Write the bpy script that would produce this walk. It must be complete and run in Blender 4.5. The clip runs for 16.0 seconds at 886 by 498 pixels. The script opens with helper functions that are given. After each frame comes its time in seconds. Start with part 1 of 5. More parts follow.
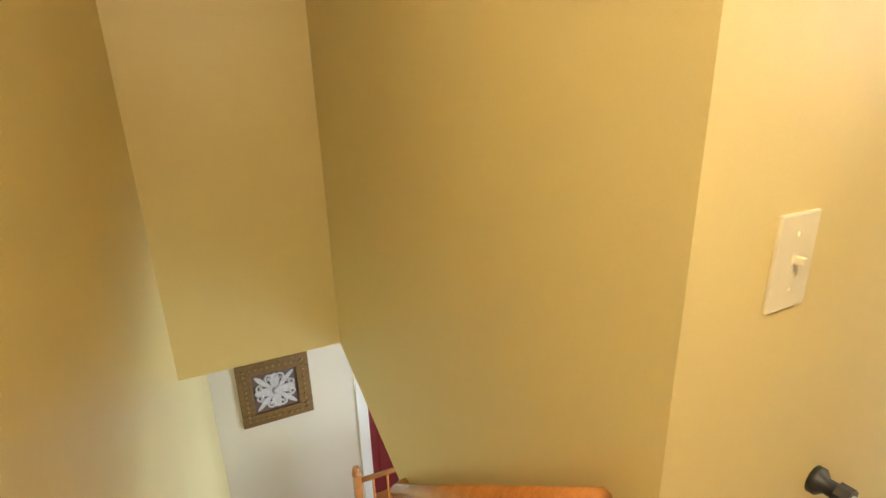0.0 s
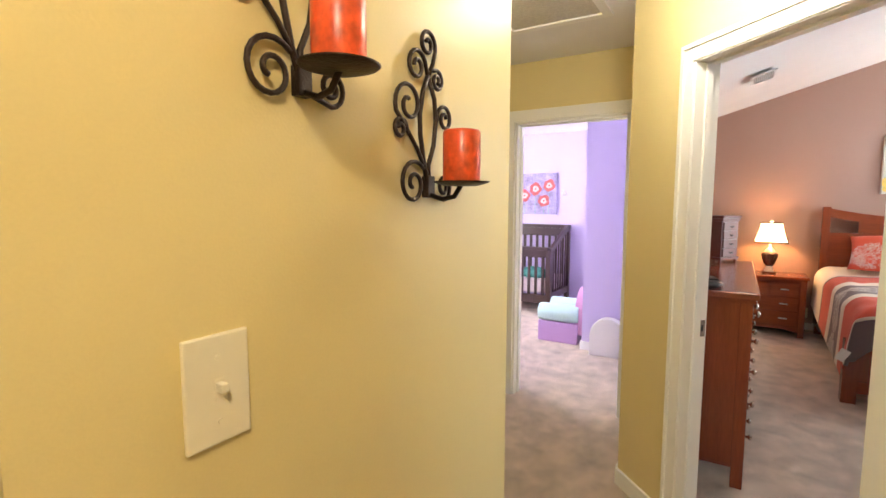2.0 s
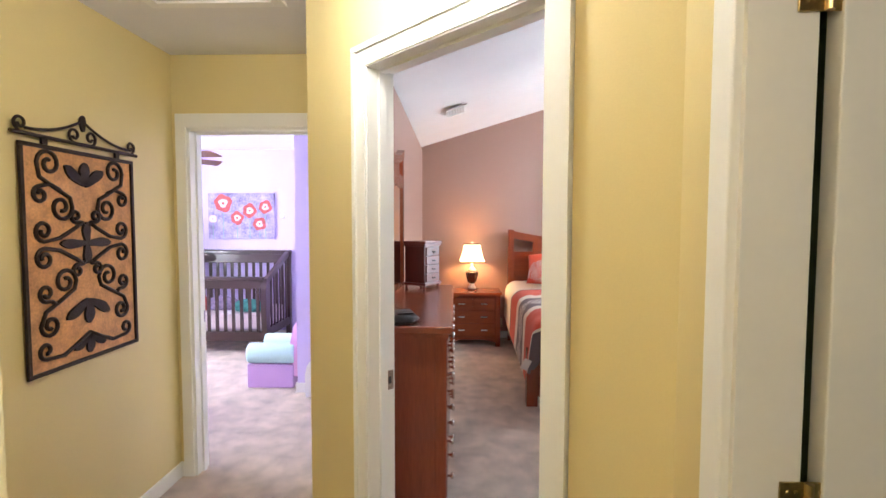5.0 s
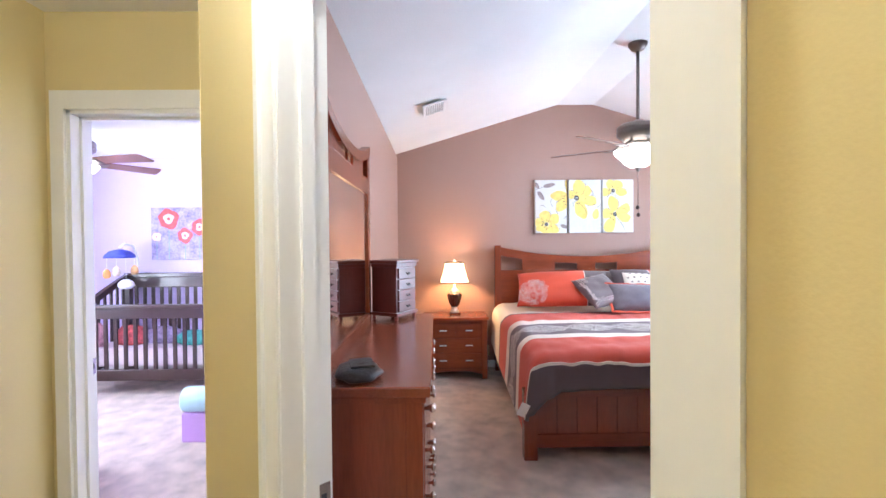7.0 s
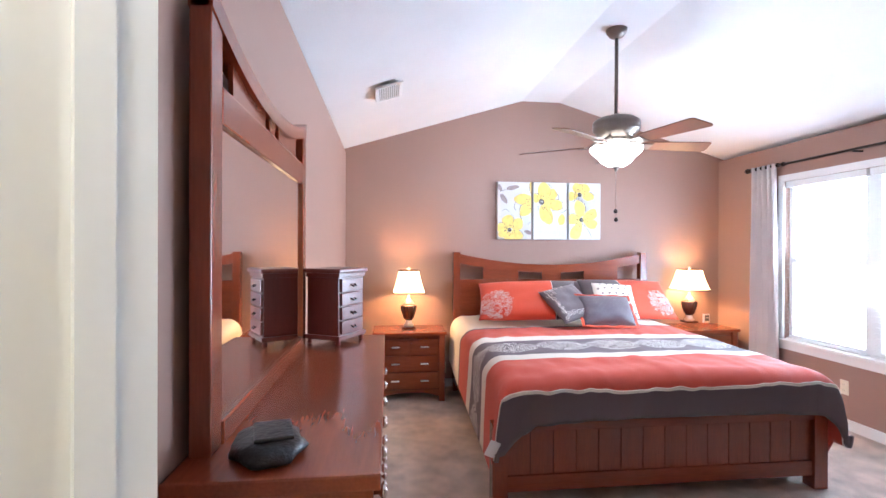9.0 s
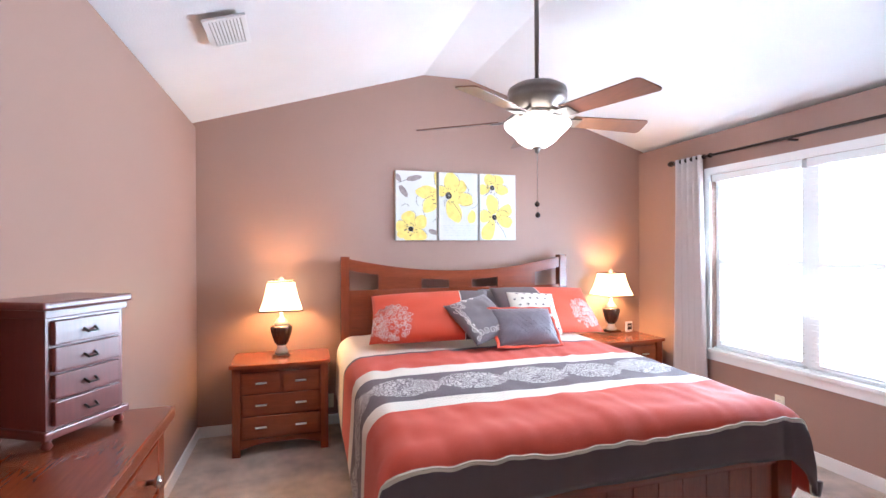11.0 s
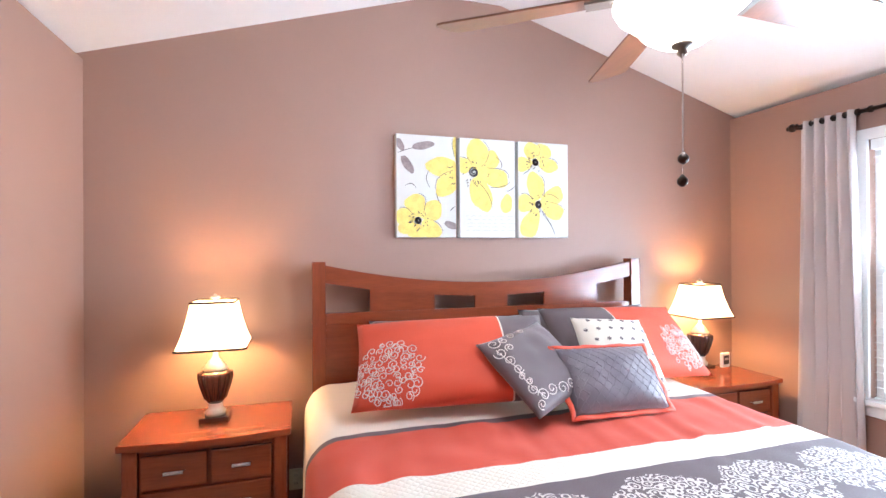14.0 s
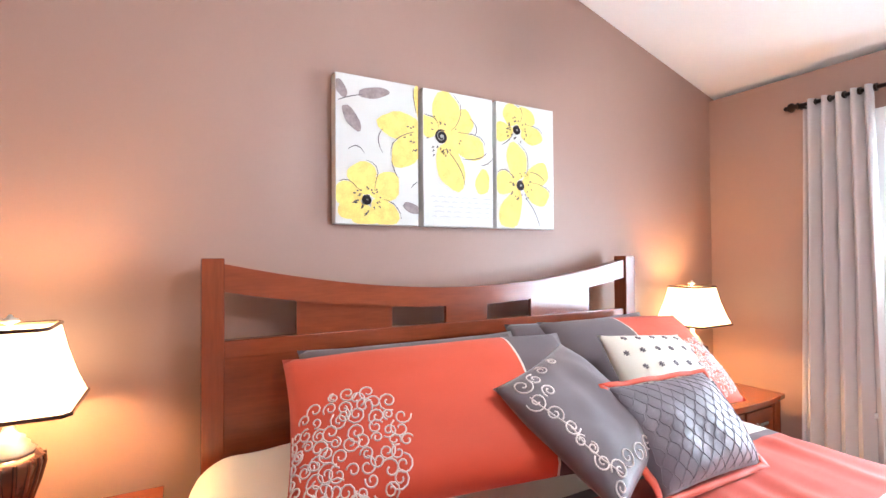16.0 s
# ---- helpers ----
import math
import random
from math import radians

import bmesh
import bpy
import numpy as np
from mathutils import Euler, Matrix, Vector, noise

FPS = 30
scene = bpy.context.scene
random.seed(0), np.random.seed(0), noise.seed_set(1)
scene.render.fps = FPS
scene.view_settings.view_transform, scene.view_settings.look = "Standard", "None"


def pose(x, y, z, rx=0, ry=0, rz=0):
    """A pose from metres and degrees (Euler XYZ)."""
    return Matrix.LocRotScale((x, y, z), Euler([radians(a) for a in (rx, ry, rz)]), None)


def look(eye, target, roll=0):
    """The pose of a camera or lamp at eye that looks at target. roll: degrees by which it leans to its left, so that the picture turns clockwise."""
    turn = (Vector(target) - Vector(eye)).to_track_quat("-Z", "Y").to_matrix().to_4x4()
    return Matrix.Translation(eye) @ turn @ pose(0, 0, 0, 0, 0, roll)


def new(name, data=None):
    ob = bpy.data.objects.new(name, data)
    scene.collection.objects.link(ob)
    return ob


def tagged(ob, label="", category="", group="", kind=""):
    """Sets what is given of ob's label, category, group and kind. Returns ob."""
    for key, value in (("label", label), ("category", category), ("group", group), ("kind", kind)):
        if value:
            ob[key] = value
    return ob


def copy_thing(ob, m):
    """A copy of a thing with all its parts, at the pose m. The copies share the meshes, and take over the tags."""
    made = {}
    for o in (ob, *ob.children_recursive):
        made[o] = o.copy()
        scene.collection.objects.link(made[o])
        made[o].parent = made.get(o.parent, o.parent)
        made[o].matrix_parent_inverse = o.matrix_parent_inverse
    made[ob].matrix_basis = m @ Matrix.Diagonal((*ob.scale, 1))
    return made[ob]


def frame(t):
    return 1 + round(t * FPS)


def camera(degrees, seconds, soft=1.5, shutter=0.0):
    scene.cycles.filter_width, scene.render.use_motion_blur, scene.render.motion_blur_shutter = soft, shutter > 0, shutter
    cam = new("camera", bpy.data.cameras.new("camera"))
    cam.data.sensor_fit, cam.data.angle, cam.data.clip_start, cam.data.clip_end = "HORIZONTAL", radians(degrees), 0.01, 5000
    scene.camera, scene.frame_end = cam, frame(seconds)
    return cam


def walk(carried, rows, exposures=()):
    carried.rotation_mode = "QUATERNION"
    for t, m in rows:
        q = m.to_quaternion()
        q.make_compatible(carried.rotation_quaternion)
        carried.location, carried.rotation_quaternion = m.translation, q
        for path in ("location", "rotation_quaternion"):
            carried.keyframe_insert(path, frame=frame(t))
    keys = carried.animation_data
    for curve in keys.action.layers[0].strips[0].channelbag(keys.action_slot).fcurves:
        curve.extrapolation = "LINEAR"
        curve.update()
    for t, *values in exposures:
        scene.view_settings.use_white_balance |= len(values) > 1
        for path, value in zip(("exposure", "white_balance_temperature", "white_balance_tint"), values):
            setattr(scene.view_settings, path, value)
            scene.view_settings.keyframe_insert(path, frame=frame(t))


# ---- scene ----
cam = camera(85.5, 16.0)
PATH = [
    (0, (0.291, 0.239, 1.452), (1.109, 1.966, 0.862), -1.7),
    (0.5, (0.329, 0.178, 1.476), (1.43, 1.785, 1.024), -1.0),
    (1, (0.447, 0.13, 1.462), (1.768, 1.594, 1.13), -0.3),
    (1.5, (0.557, 0.078, 1.462), (2.087, 1.34, 1.202), 0.3),
    (2, (0.656, 0.049, 1.459), (2.353, 1.089, 1.264), 0.1),
    (2.5, (0.743, 0.034, 1.461), (2.564, 0.846, 1.301), 0.1),
    (3, (0.812, 0.032, 1.463), (2.724, 0.599, 1.312), 0.0),
    (3.5, (0.902, 0.003, 1.466), (2.869, 0.344, 1.344), -0.1),
    (6, (1.548, -0.1, 1.503), (3.547, -0.11, 1.431), -0.0),
    (6.5, (1.748, -0.1, 1.469), (3.747, -0.139, 1.438), -0.4),
    (7, (1.916, -0.088, 1.472), (3.916, -0.117, 1.438), -0.5),
    (7.5, (2.035, -0.031, 1.466), (4.034, -0.05, 1.435), -0.3),
    (8, (2.166, -0.046, 1.462), (4.166, -0.076, 1.434), -0.2),
    (8.5, (2.306, -0.06, 1.461), (4.302, -0.174, 1.444), 0.1),
    (9, (2.453, -0.078, 1.461), (4.44, -0.308, 1.455), 0.2),
    (9.5, (2.641, -0.082, 1.47), (4.598, -0.493, 1.472), 0.1),
    (10, (2.892, -0.14, 1.475), (4.81, -0.708, 1.476), -0.1),
    (12.5, (3.919, -0.744, 1.492), (5.834, -1.319, 1.484), -0.4),
    (13, (4.191, -0.717, 1.472), (6.109, -1.284, 1.485), -0.3),
    (13.5, (4.423, -0.681, 1.481), (6.337, -1.26, 1.491), -0.3),
    (14, (4.648, -0.678, 1.475), (6.562, -1.256, 1.48), -0.3),
    (14.5, (4.871, -0.669, 1.473), (6.784, -1.252, 1.479), -0.2),
    (15, (5.105, -0.621, 1.453), (7.002, -1.255, 1.474), -0.2),
    (15.5, (5.313, -0.635, 1.438), (7.145, -1.437, 1.471), -0.2),
    (16, (5.532, -0.684, 1.412), (7.283, -1.648, 1.448), -0.4),
]
walk(cam, [(t, look(eye, target, roll)) for t, eye, target, roll in PATH],
     [(0, 0.34, 7200, 10), (1.0, 0.17, 7250, 10), (2.0, -0.08, 6900, 10), (3.5, -0.02, 6450, 10), (6.0, 0.0, 5850, 10), (7.5, 0.15, 5550, 10), (8.5, 0.17, 5550, 10), (9.5, 0.02, 5600, 10), (12.5, 0.02, 5750, 10), (14.5, 0.08, 5950, 10), (16.0, 0.06, 6150, 10)])

# ---- world and large lights ----
world = bpy.data.worlds.new("world")
scene.world = world
world.use_nodes = True
wn = world.node_tree.nodes
sky = wn.new("ShaderNodeTexSky")
sky.sky_type = "NISHITA"
sky.sun_disc = False
sky.sun_elevation = radians(50)
sky.sun_rotation = radians(20)
wn["Background"].inputs["Strength"].default_value = 0.12
world.node_tree.links.new(sky.outputs[0], wn["Background"].inputs["Color"])


def lamp(name, kind, m, energy, colour, size=0.1, size_y=0.0, spread=0.0):
    data = bpy.data.lights.new(name, kind)
    data.energy, data.color = energy, colour
    if kind == "AREA":
        data.shape, data.size, data.size_y = "RECTANGLE", size, size_y
        if spread:
            data.spread = radians(spread)
    elif kind == "SUN":
        data.angle = radians(size)
    else:
        data.shadow_soft_size = size
    ob = new(name, data)
    ob.matrix_world = m
    return ob


lamp("sun", "SUN", look((0, 0, 10), (-2.0, -4.0, 0)), 2.5, (1, 0.95, 0.88), 0.5)
# daylight through the bedroom window
lamp("window_daylight", "AREA", look((5.75, -3.95, 1.38), (5.2, -1.4, 2.5)), 158, (0.72, 0.86, 1.0), 1.5, 1.4)
# fill lamp for the nursery, set in a window added out of view
lamp("nursery_fill", "AREA", look((5.5, 4.22, 1.40), (5.9, 2.0, 1.5)), 150, (0.93, 0.94, 1.0), 1.4, 1.2)
# lamps lit at the bedsides and in the ceiling fans
WARM = (1.0, 0.55, 0.22)
lamp("bedside_bulb", "POINT", pose(7.215, -0.288, 1.12), 26, WARM, 0.045)
lamp("bedside_bulb", "POINT", pose(7.30, -3.325, 1.12), 30, WARM, 0.045)
lamp("fan_bulb", "POINT", pose(5.735, -1.708, 2.12), 58, (0.88, 0.94, 1.0), 0.06)
lamp("nursery_fan_bulb", "POINT", pose(5.85, 2.85, 2.10), 16, (1.0, 0.92, 0.85), 0.06)
# two bulbs added out of view to light the hall walls
lamp("hall_fill_bulb", "POINT", pose(0.30, -0.15, 2.26), 41, (1.0, 0.87, 0.68), 0.09)
lamp("hall_fill_bulb", "POINT", pose(2.45, 0.27, 2.26), 21, (1.0, 0.95, 0.86), 0.09)
# added area lamp with no window behind it, brightens the stairwell from below
lamp("lower_hall_fill", "AREA", look((2.9, 2.3, -2.0), (0.0, 2.0, -0.5)), 85, (0.62, 0.80, 1.0), 1.3, 1.3)


# ---- materials ----
def mat(name, base, rough=0.6, metal=0.0, vary=0.12, scale=3.0, fine=90.0, bump=0.05, stretch=(1, 1, 1), sheen=0.0, coat=0.0, emit=None, power=0.0, alpha=None):
    m = bpy.data.materials.new(name)
    m.use_nodes = True
    nt = m.node_tree
    n, link = nt.nodes, nt.links.new
    b = n["Principled BSDF"]
    b.inputs["Roughness"].default_value = rough
    b.inputs["Metallic"].default_value = metal
    b.inputs["Sheen Weight"].default_value = sheen
    b.inputs["Coat Weight"].default_value = coat
    b.inputs["Coat Roughness"].default_value = 0.15
    tc, mp = n.new("ShaderNodeTexCoord"), n.new("ShaderNodeMapping")
    mp.inputs["Scale"].default_value = stretch
    link(tc.outputs["Object"], mp.inputs["Vector"])
    big, small = n.new("ShaderNodeTexNoise"), n.new("ShaderNodeTexNoise")
    for tex, sc, det in ((big, scale, 4), (small, fine, 3)):
        tex.inputs["Scale"].default_value, tex.inputs["Detail"].default_value = sc, det
        link(mp.outputs[0], tex.inputs["Vector"])
    mix = n.new("ShaderNodeMix")
    mix.data_type = "FLOAT"
    mix.inputs[0].default_value = 0.4
    link(big.outputs["Fac"], mix.inputs[2])
    link(small.outputs["Fac"], mix.inputs[3])
    ramp = n.new("ShaderNodeValToRGB")
    e = ramp.color_ramp.elements
    e[0].position, e[1].position = 0.3, 0.7
    e[0].color = (*[max(0, c * (1 - vary)) for c in base], 1)
    e[1].color = (*[min(1, c * (1 + vary)) for c in base], 1)
    link(mix.outputs[0], ramp.inputs[0])
    link(ramp.outputs[0], b.inputs["Base Color"])
    if bump:
        bp = n.new("ShaderNodeBump")
        bp.inputs["Strength"].default_value = bump
        bp.inputs["Distance"].default_value = 0.01
        link(small.outputs["Fac"], bp.inputs["Height"])
        link(bp.outputs[0], b.inputs["Normal"])
    if emit:
        b.inputs["Emission Color"].default_value = (*emit, 1)
        b.inputs["Emission Strength"].default_value = power
    return m


def wood(name, base, axis, rough=0.26, coat=0.42, vary=0.24):
    st = [9.0, 9.0, 9.0]
    st["xyz".index(axis)] = 0.9
    return mat(name, base, rough, 0, vary, 1.3, 14.0, 0.004, st, coat=coat)


YELLOW = mat("yellow_hall_paint", (0.72, 0.60, 0.30), 0.42, vary=0.03, scale=2, fine=220, bump=0.06)
MAUVE = mat("mauve_brown_paint", (0.34, 0.207, 0.160), 0.45, vary=0.03, scale=2, fine=220, bump=0.06)
LILAC = mat("lilac_paint", (0.60, 0.52, 0.80), 0.6, vary=0.03, scale=2, fine=220, bump=0.06)
GREEN = mat("sage_green_paint", (0.22, 0.30, 0.20), 0.6, vary=0.03, scale=2, fine=220)
CREAM = mat("cream_stair_paint", (0.72, 0.66, 0.55), 0.55, vary=0.03, scale=2, fine=220)
CEIL = mat("white_ceiling_paint", (0.80, 0.80, 0.80), 0.75, vary=0.03, scale=3, fine=120, bump=0.18)
TRIM = mat("white_gloss_trim", (0.85, 0.85, 0.83), 0.28, vary=0.02, scale=4, fine=60, bump=0.02)
CARPET = mat("beige_carpet", (0.58, 0.465, 0.38), 0.95, vary=0.46, scale=6.5, fine=300, bump=0.9, sheen=0.3)
WOODX = wood("cherry_wood_x", (0.225, 0.047, 0.017), "x")
WOODY = wood("cherry_wood_y", (0.225, 0.047, 0.017), "y")
WOODZ = wood("cherry_wood_z", (0.225, 0.047, 0.017), "z")
DARKY = wood("espresso_wood_y", (0.035, 0.016, 0.014), "y", 0.3, 0.3)
DARKZ = wood("espresso_wood_z", (0.035, 0.016, 0.014), "z", 0.3, 0.3)
OAK = wood("honey_oak", (0.50, 0.20, 0.06), "x", 0.25, 0.5)
IRON = mat("dark_wrought_iron", (0.035, 0.022, 0.016), 0.4, 0.7, 0.3, 20, 200, 0.2)
NICKEL = mat("brushed_nickel", (0.62, 0.60, 0.57), 0.25, 1.0, 0.1, 20, 200, 0.05)
PEWTER = mat("pewter_fan_metal", (0.20, 0.17, 0.15), 0.35, 0.8, 0.15, 10, 150, 0.05)
BRASS = mat("aged_brass", (0.55, 0.40, 0.18), 0.3, 1.0, 0.2, 20, 150, 0.05)
BLACKM = mat("black_plastic", (0.02, 0.02, 0.022), 0.35, 0, 0.2)
WHITEP = mat("ivory_plastic", (0.80, 0.74, 0.58), 0.35, 0, 0.02, bump=0.01)
WHITE = mat("white_plastic", (0.82, 0.82, 0.80), 0.4, 0, 0.02, bump=0.01)


# ---- mesh helpers ----
def part(name, bm, material, parent=None, label="", smooth=False, bevel=0.0):
    if bevel:
        bmesh.ops.bevel(bm, geom=bm.edges[:], offset=bevel, segments=2, affect="EDGES", profile=0.6)
    bmesh.ops.recalc_face_normals(bm, faces=bm.faces[:])
    me = bpy.data.meshes.new(name)
    bm.to_mesh(me)
    bm.free()
    if smooth:
        me.shade_smooth()
    for m in material if isinstance(material, (list, tuple)) else (material,):
        me.materials.append(m)
    ob = new(name, me)
    ob.parent = parent
    if label:
        tagged(ob, label)
    return ob


def thing(name, m, label, category, group=""):
    ob = new(name)
    ob.empty_display_size = 0.1
    ob.matrix_world = m
    return tagged(ob, label, category, group)


def add_box(bm, x0, x1, y0, y1, z0, z1):
    v = [bm.verts.new((x, y, z)) for x in (x0, x1) for y in (y0, y1) for z in (z0, z1)]
    for f in ((0, 1, 3, 2), (4, 6, 7, 5), (0, 4, 5, 1), (2, 3, 7, 6), (0, 2, 6, 4), (1, 5, 7, 3)):
        bm.faces.new([v[i] for i in f])
    return v


def boxes(*rows):
    bm = bmesh.new()
    for r in rows:
        add_box(bm, *r)
    return bm


def prism(points, h, axis="z", at=0.0):
    """A flat outline pushed out by h along an axis."""
    bm = bmesh.new()
    put = {"z": lambda p, k: (p[0], p[1], k), "y": lambda p, k: (p[0], k, p[1]), "x": lambda p, k: (k, p[0], p[1])}[axis]
    a = [bm.verts.new(put(p, at)) for p in points]
    b = [bm.verts.new(put(p, at + h)) for p in points]
    bm.faces.new(a)
    bm.faces.new(b[::-1])
    for i in range(len(points)):
        j = (i + 1) % len(points)
        bm.faces.new((a[i], b[i], b[j], a[j]))
    return bm


def lathe(profile, seg=24, bm=None, at=(0, 0, 0), square=0.0):
    """Turns (radius, height) pairs round z; square flattens the round towards four sides."""
    bm = bm or bmesh.new()
    rings = []
    for r, z in profile:
        ring = []
        for i in range(seg):
            a = 2 * math.pi * (i + 0.5) / seg
            k = 1.0
            if square:
                k = (1 - square) + square / max(abs(math.cos(a)), abs(math.sin(a)))
            ring.append(bm.verts.new((at[0] + r * k * math.cos(a), at[1] + r * k * math.sin(a), at[2] + z)))
        rings.append(ring)
    for p, q in zip(rings, rings[1:]):
        for i in range(seg):
            j = (i + 1) % seg
            bm.faces.new((p[i], p[j], q[j], q[i]))
    bm.faces.new(rings[0][::-1])
    bm.faces.new(rings[-1])
    return bm


def tube(points, r, seg=8, bm=None, taper=1.0):
    """A round bar along a line of points."""
    bm = bm or bmesh.new()
    pts = [Vector(p) for p in points]
    rings, up = [], None
    for i, p in enumerate(pts):
        d = (pts[min(i + 1, len(pts) - 1)] - pts[max(i - 1, 0)]).normalized()
        if up is None:
            up = d.orthogonal().normalized()
        up = (up - d * up.dot(d)).normalized()
        side = d.cross(up)
        rr = r * (1 + (taper - 1) * i / max(1, len(pts) - 1))
        rings.append([bm.verts.new(p + rr * (math.cos(a) * up + math.sin(a) * side)) for a in (2 * math.pi * k / seg for k in range(seg))])
    for p, q in zip(rings, rings[1:]):
        for i in range(seg):
            j = (i + 1) % seg
            bm.faces.new((p[i], p[j], q[j], q[i]))
    bm.faces.new(rings[0][::-1])
    bm.faces.new(rings[-1])
    return bm


def structure(name, bm, material, label, category, bevel=0.0):
    return tagged(part(name, bm, material, None, "", False, bevel), label, category, "", "structure")


# ---- the shell ----
XB, YL, YR = 7.46, 0.35, -3.78          # bedroom: head wall, dresser wall, window wall
EAVE, RIDGE = 2.44, 3.03
structure("floor_hall", prism([(0.80, -0.62), (4.00, -0.62), (4.00, 1.62), (0.80, 1.62)], 0.12, "z", -0.12), CARPET, "beige cut-pile carpet on the upstairs hall floor", "carpet")
structure("floor_landing", boxes((-1.3, 0.80, -0.62, 0.62, -0.12, 0.0)), CARPET, "beige cut-pile carpet on the stair landing", "carpet")
structure("floor_bedroom", boxes((4.00, 7.60, -4.2, 0.56, -0.12, 0.0), (0.5, 4.00, -4.2, -0.62, -0.12, 0.0)), CARPET, "beige cut-pile carpet with brushed patches in the bedroom", "carpet")
structure("floor_nursery", boxes((4.00, 7.60, 0.56, 4.3, -0.12, 0.0)), CARPET, "beige cut-pile carpet in the nursery", "carpet")

gable = [(YL + 0.12, -0.1), (YL + 0.12, EAVE), (-1.50, RIDGE), (-1.92, RIDGE), (YR - 0.12, EAVE), (YR - 0.12, -0.1)]
structure("wall_head", prism(gable, 0.10, "x", XB), MAUVE, "mauve-brown painted gable wall behind the bed", "wall")
structure("wall_dresser", boxes((3.11, XB, YL, YL + 0.10, -0.1, EAVE)), MAUVE, "mauve-brown painted wall behind the dresser", "wall")
W0, W1, WS, WT = 4.98, 6.55, 0.62, 2.09   # bedroom window opening
structure("wall_window", boxes((2.2, W0, YR - 0.14, YR, -0.1, EAVE), (W1, XB, YR - 0.14, YR, -0.1, EAVE), (W0, W1, YR - 0.14, YR, -0.1, WS), (W0, W1, YR - 0.14, YR, WT, EAVE)), MAUVE, "mauve-brown painted wall round the bedroom window", "wall")
structure("wall_bedroom_back", prism([(-0.75, -0.1), (-0.75, 2.90), (-1.50, RIDGE), (-1.92, RIDGE), (YR, EAVE), (YR, -0.1)], 0.08, "x", 2.25), MAUVE, "mauve-brown painted wall opposite the bed", "wall")
t = 0.10
vault = [(YL + 0.12, EAVE), (-1.50, RIDGE), (-1.92, RIDGE), (YR - 0.14, EAVE), (YR - 0.14, EAVE + t), (-1.92, RIDGE + t), (-1.50, RIDGE + t), (YL + 0.12, EAVE + t)]
structure("ceiling_bedroom", prism(vault, 5.36, "x", 2.20), CEIL, "white textured vaulted bedroom ceiling with a flat ridge", "ceiling")

# diagonal wall with the bedroom doorway: s runs along it, n into the bedroom
R2 = math.sqrt(0.5)
DIAG = Matrix(((R2, R2, 0, 2.73), (R2, -R2, 0, 0), (0, 0, -1, 0), (0, 0, 0, 1))) @ Matrix.Diagonal((1, 1, -1, 1))
S0, S1, DH = -0.488, 0.262, 2.035


def diag(name, rows, material, label, category, bevel=0.0):
    bm = boxes(*rows)
    bmesh.ops.transform(bm, matrix=DIAG, verts=bm.verts[:])
    return structure(name, bm, material, label, category, bevel)


diag("wall_doorway_hall", [(-0.774, S0, -0.060, 0.011, 0, 2.44), (S1, 0.662, -0.060, 0.011, 0, 2.44), (S0, S1, -0.060, 0.011, DH, 2.44)], YELLOW, "yellow painted diagonal wall round the bedroom doorway", "wall")
diag("wall_doorway_bedroom", [(-0.95, S0, 0.012, 0.043, 0, 2.9), (S1, 0.53, 0.012, 0.043, 0, 2.75), (S0, S1, 0.012, 0.043, DH, 2.8)], MAUVE, "mauve-brown painted diagonal wall inside the bedroom doorway", "wall")
J = 0.02


diag("door_frame_bedroom", [(S0, S0 + J, -0.066, 0.047, 0, DH), (S1 - J, S1, -0.066, 0.047, 0, DH), (S0, S1, -0.066, 0.047, DH - J, DH + 0.001),
     (S0 + J, S0 + J + 0.010, -0.02, 0.01, 0, DH - J), (S1 - J - 0.010, S1 - J, -0.02, 0.01, 0, DH - J), (S0 + J, S1 - J, -0.02, 0.01, DH - J - 0.010, DH - J)], TRIM, "white painted door jamb with a stop", "door frame")
CW = 0.055
for n0, n1, k1 in ((-0.072, -0.060, -0.080),):
    diag("trim_doorway", [(S0 - CW, S0 + 0.014, n0, n1, 0, DH + CW), (S1 - 0.014, S1 + CW, n0, n1, 0, DH + CW), (S0, S1, n0, n1, DH - 0.014, DH + CW),
         (S0 - CW, S0 - CW + 0.018, min(n0, k1), max(n1, k1), 0, DH + CW), (S1 + CW - 0.018, S1 + CW, min(n0, k1), max(n1, k1), 0, DH + CW), (S0 - CW, S1 + CW, min(n0, k1), max(n1, k1), DH + CW - 0.018, DH + CW)], TRIM, "white moulded door casing", "door casing")

# hall walls
HA = 1.93
structure("wall_sconce", boxes((0.80, HA, 0.61, 0.73, -0.31, 2.44)), YELLOW, "yellow painted hall wall with candle sconces", "wall")
structure("wall_hall_return", boxes((HA - 0.12, HA, 0.73, 1.535, 0, 2.44)), YELLOW, "yellow painted return wall of the hall", "wall")
structure("wall_hall_left", boxes((HA - 0.12, 3.95, 1.535, 1.635, 0, 2.44)), YELLOW, "yellow painted hall wall with a metal panel", "wall")
structure("wall_hall_right", boxes((1.965, 2.145, -0.60, -0.505, 0, 2.44), (1.14, 1.965, -0.60, -0.505, 2.03, 2.44), (-1.3, 1.14, -0.60, -0.505, 0, 2.44)), YELLOW, "yellow painted hall wall with a bathroom doorway", "wall")
structure("wall_hall_corner", boxes((3.155, 3.95, 0.455, 0.512, 0, 2.44)), YELLOW, "yellow painted hall wall beside the nursery door", "wall")
D0, D1, XD = 0.66, 1.455, 3.95
structure("wall_nursery_door", boxes((XD, XD + 0.06, 0.44, D0, 0, 2.44), (XD, XD + 0.06, D1, 1.66, 0, 2.44), (XD, XD + 0.06, D0, D1, DH, 2.44)), YELLOW, "yellow painted wall round the nursery doorway", "wall")
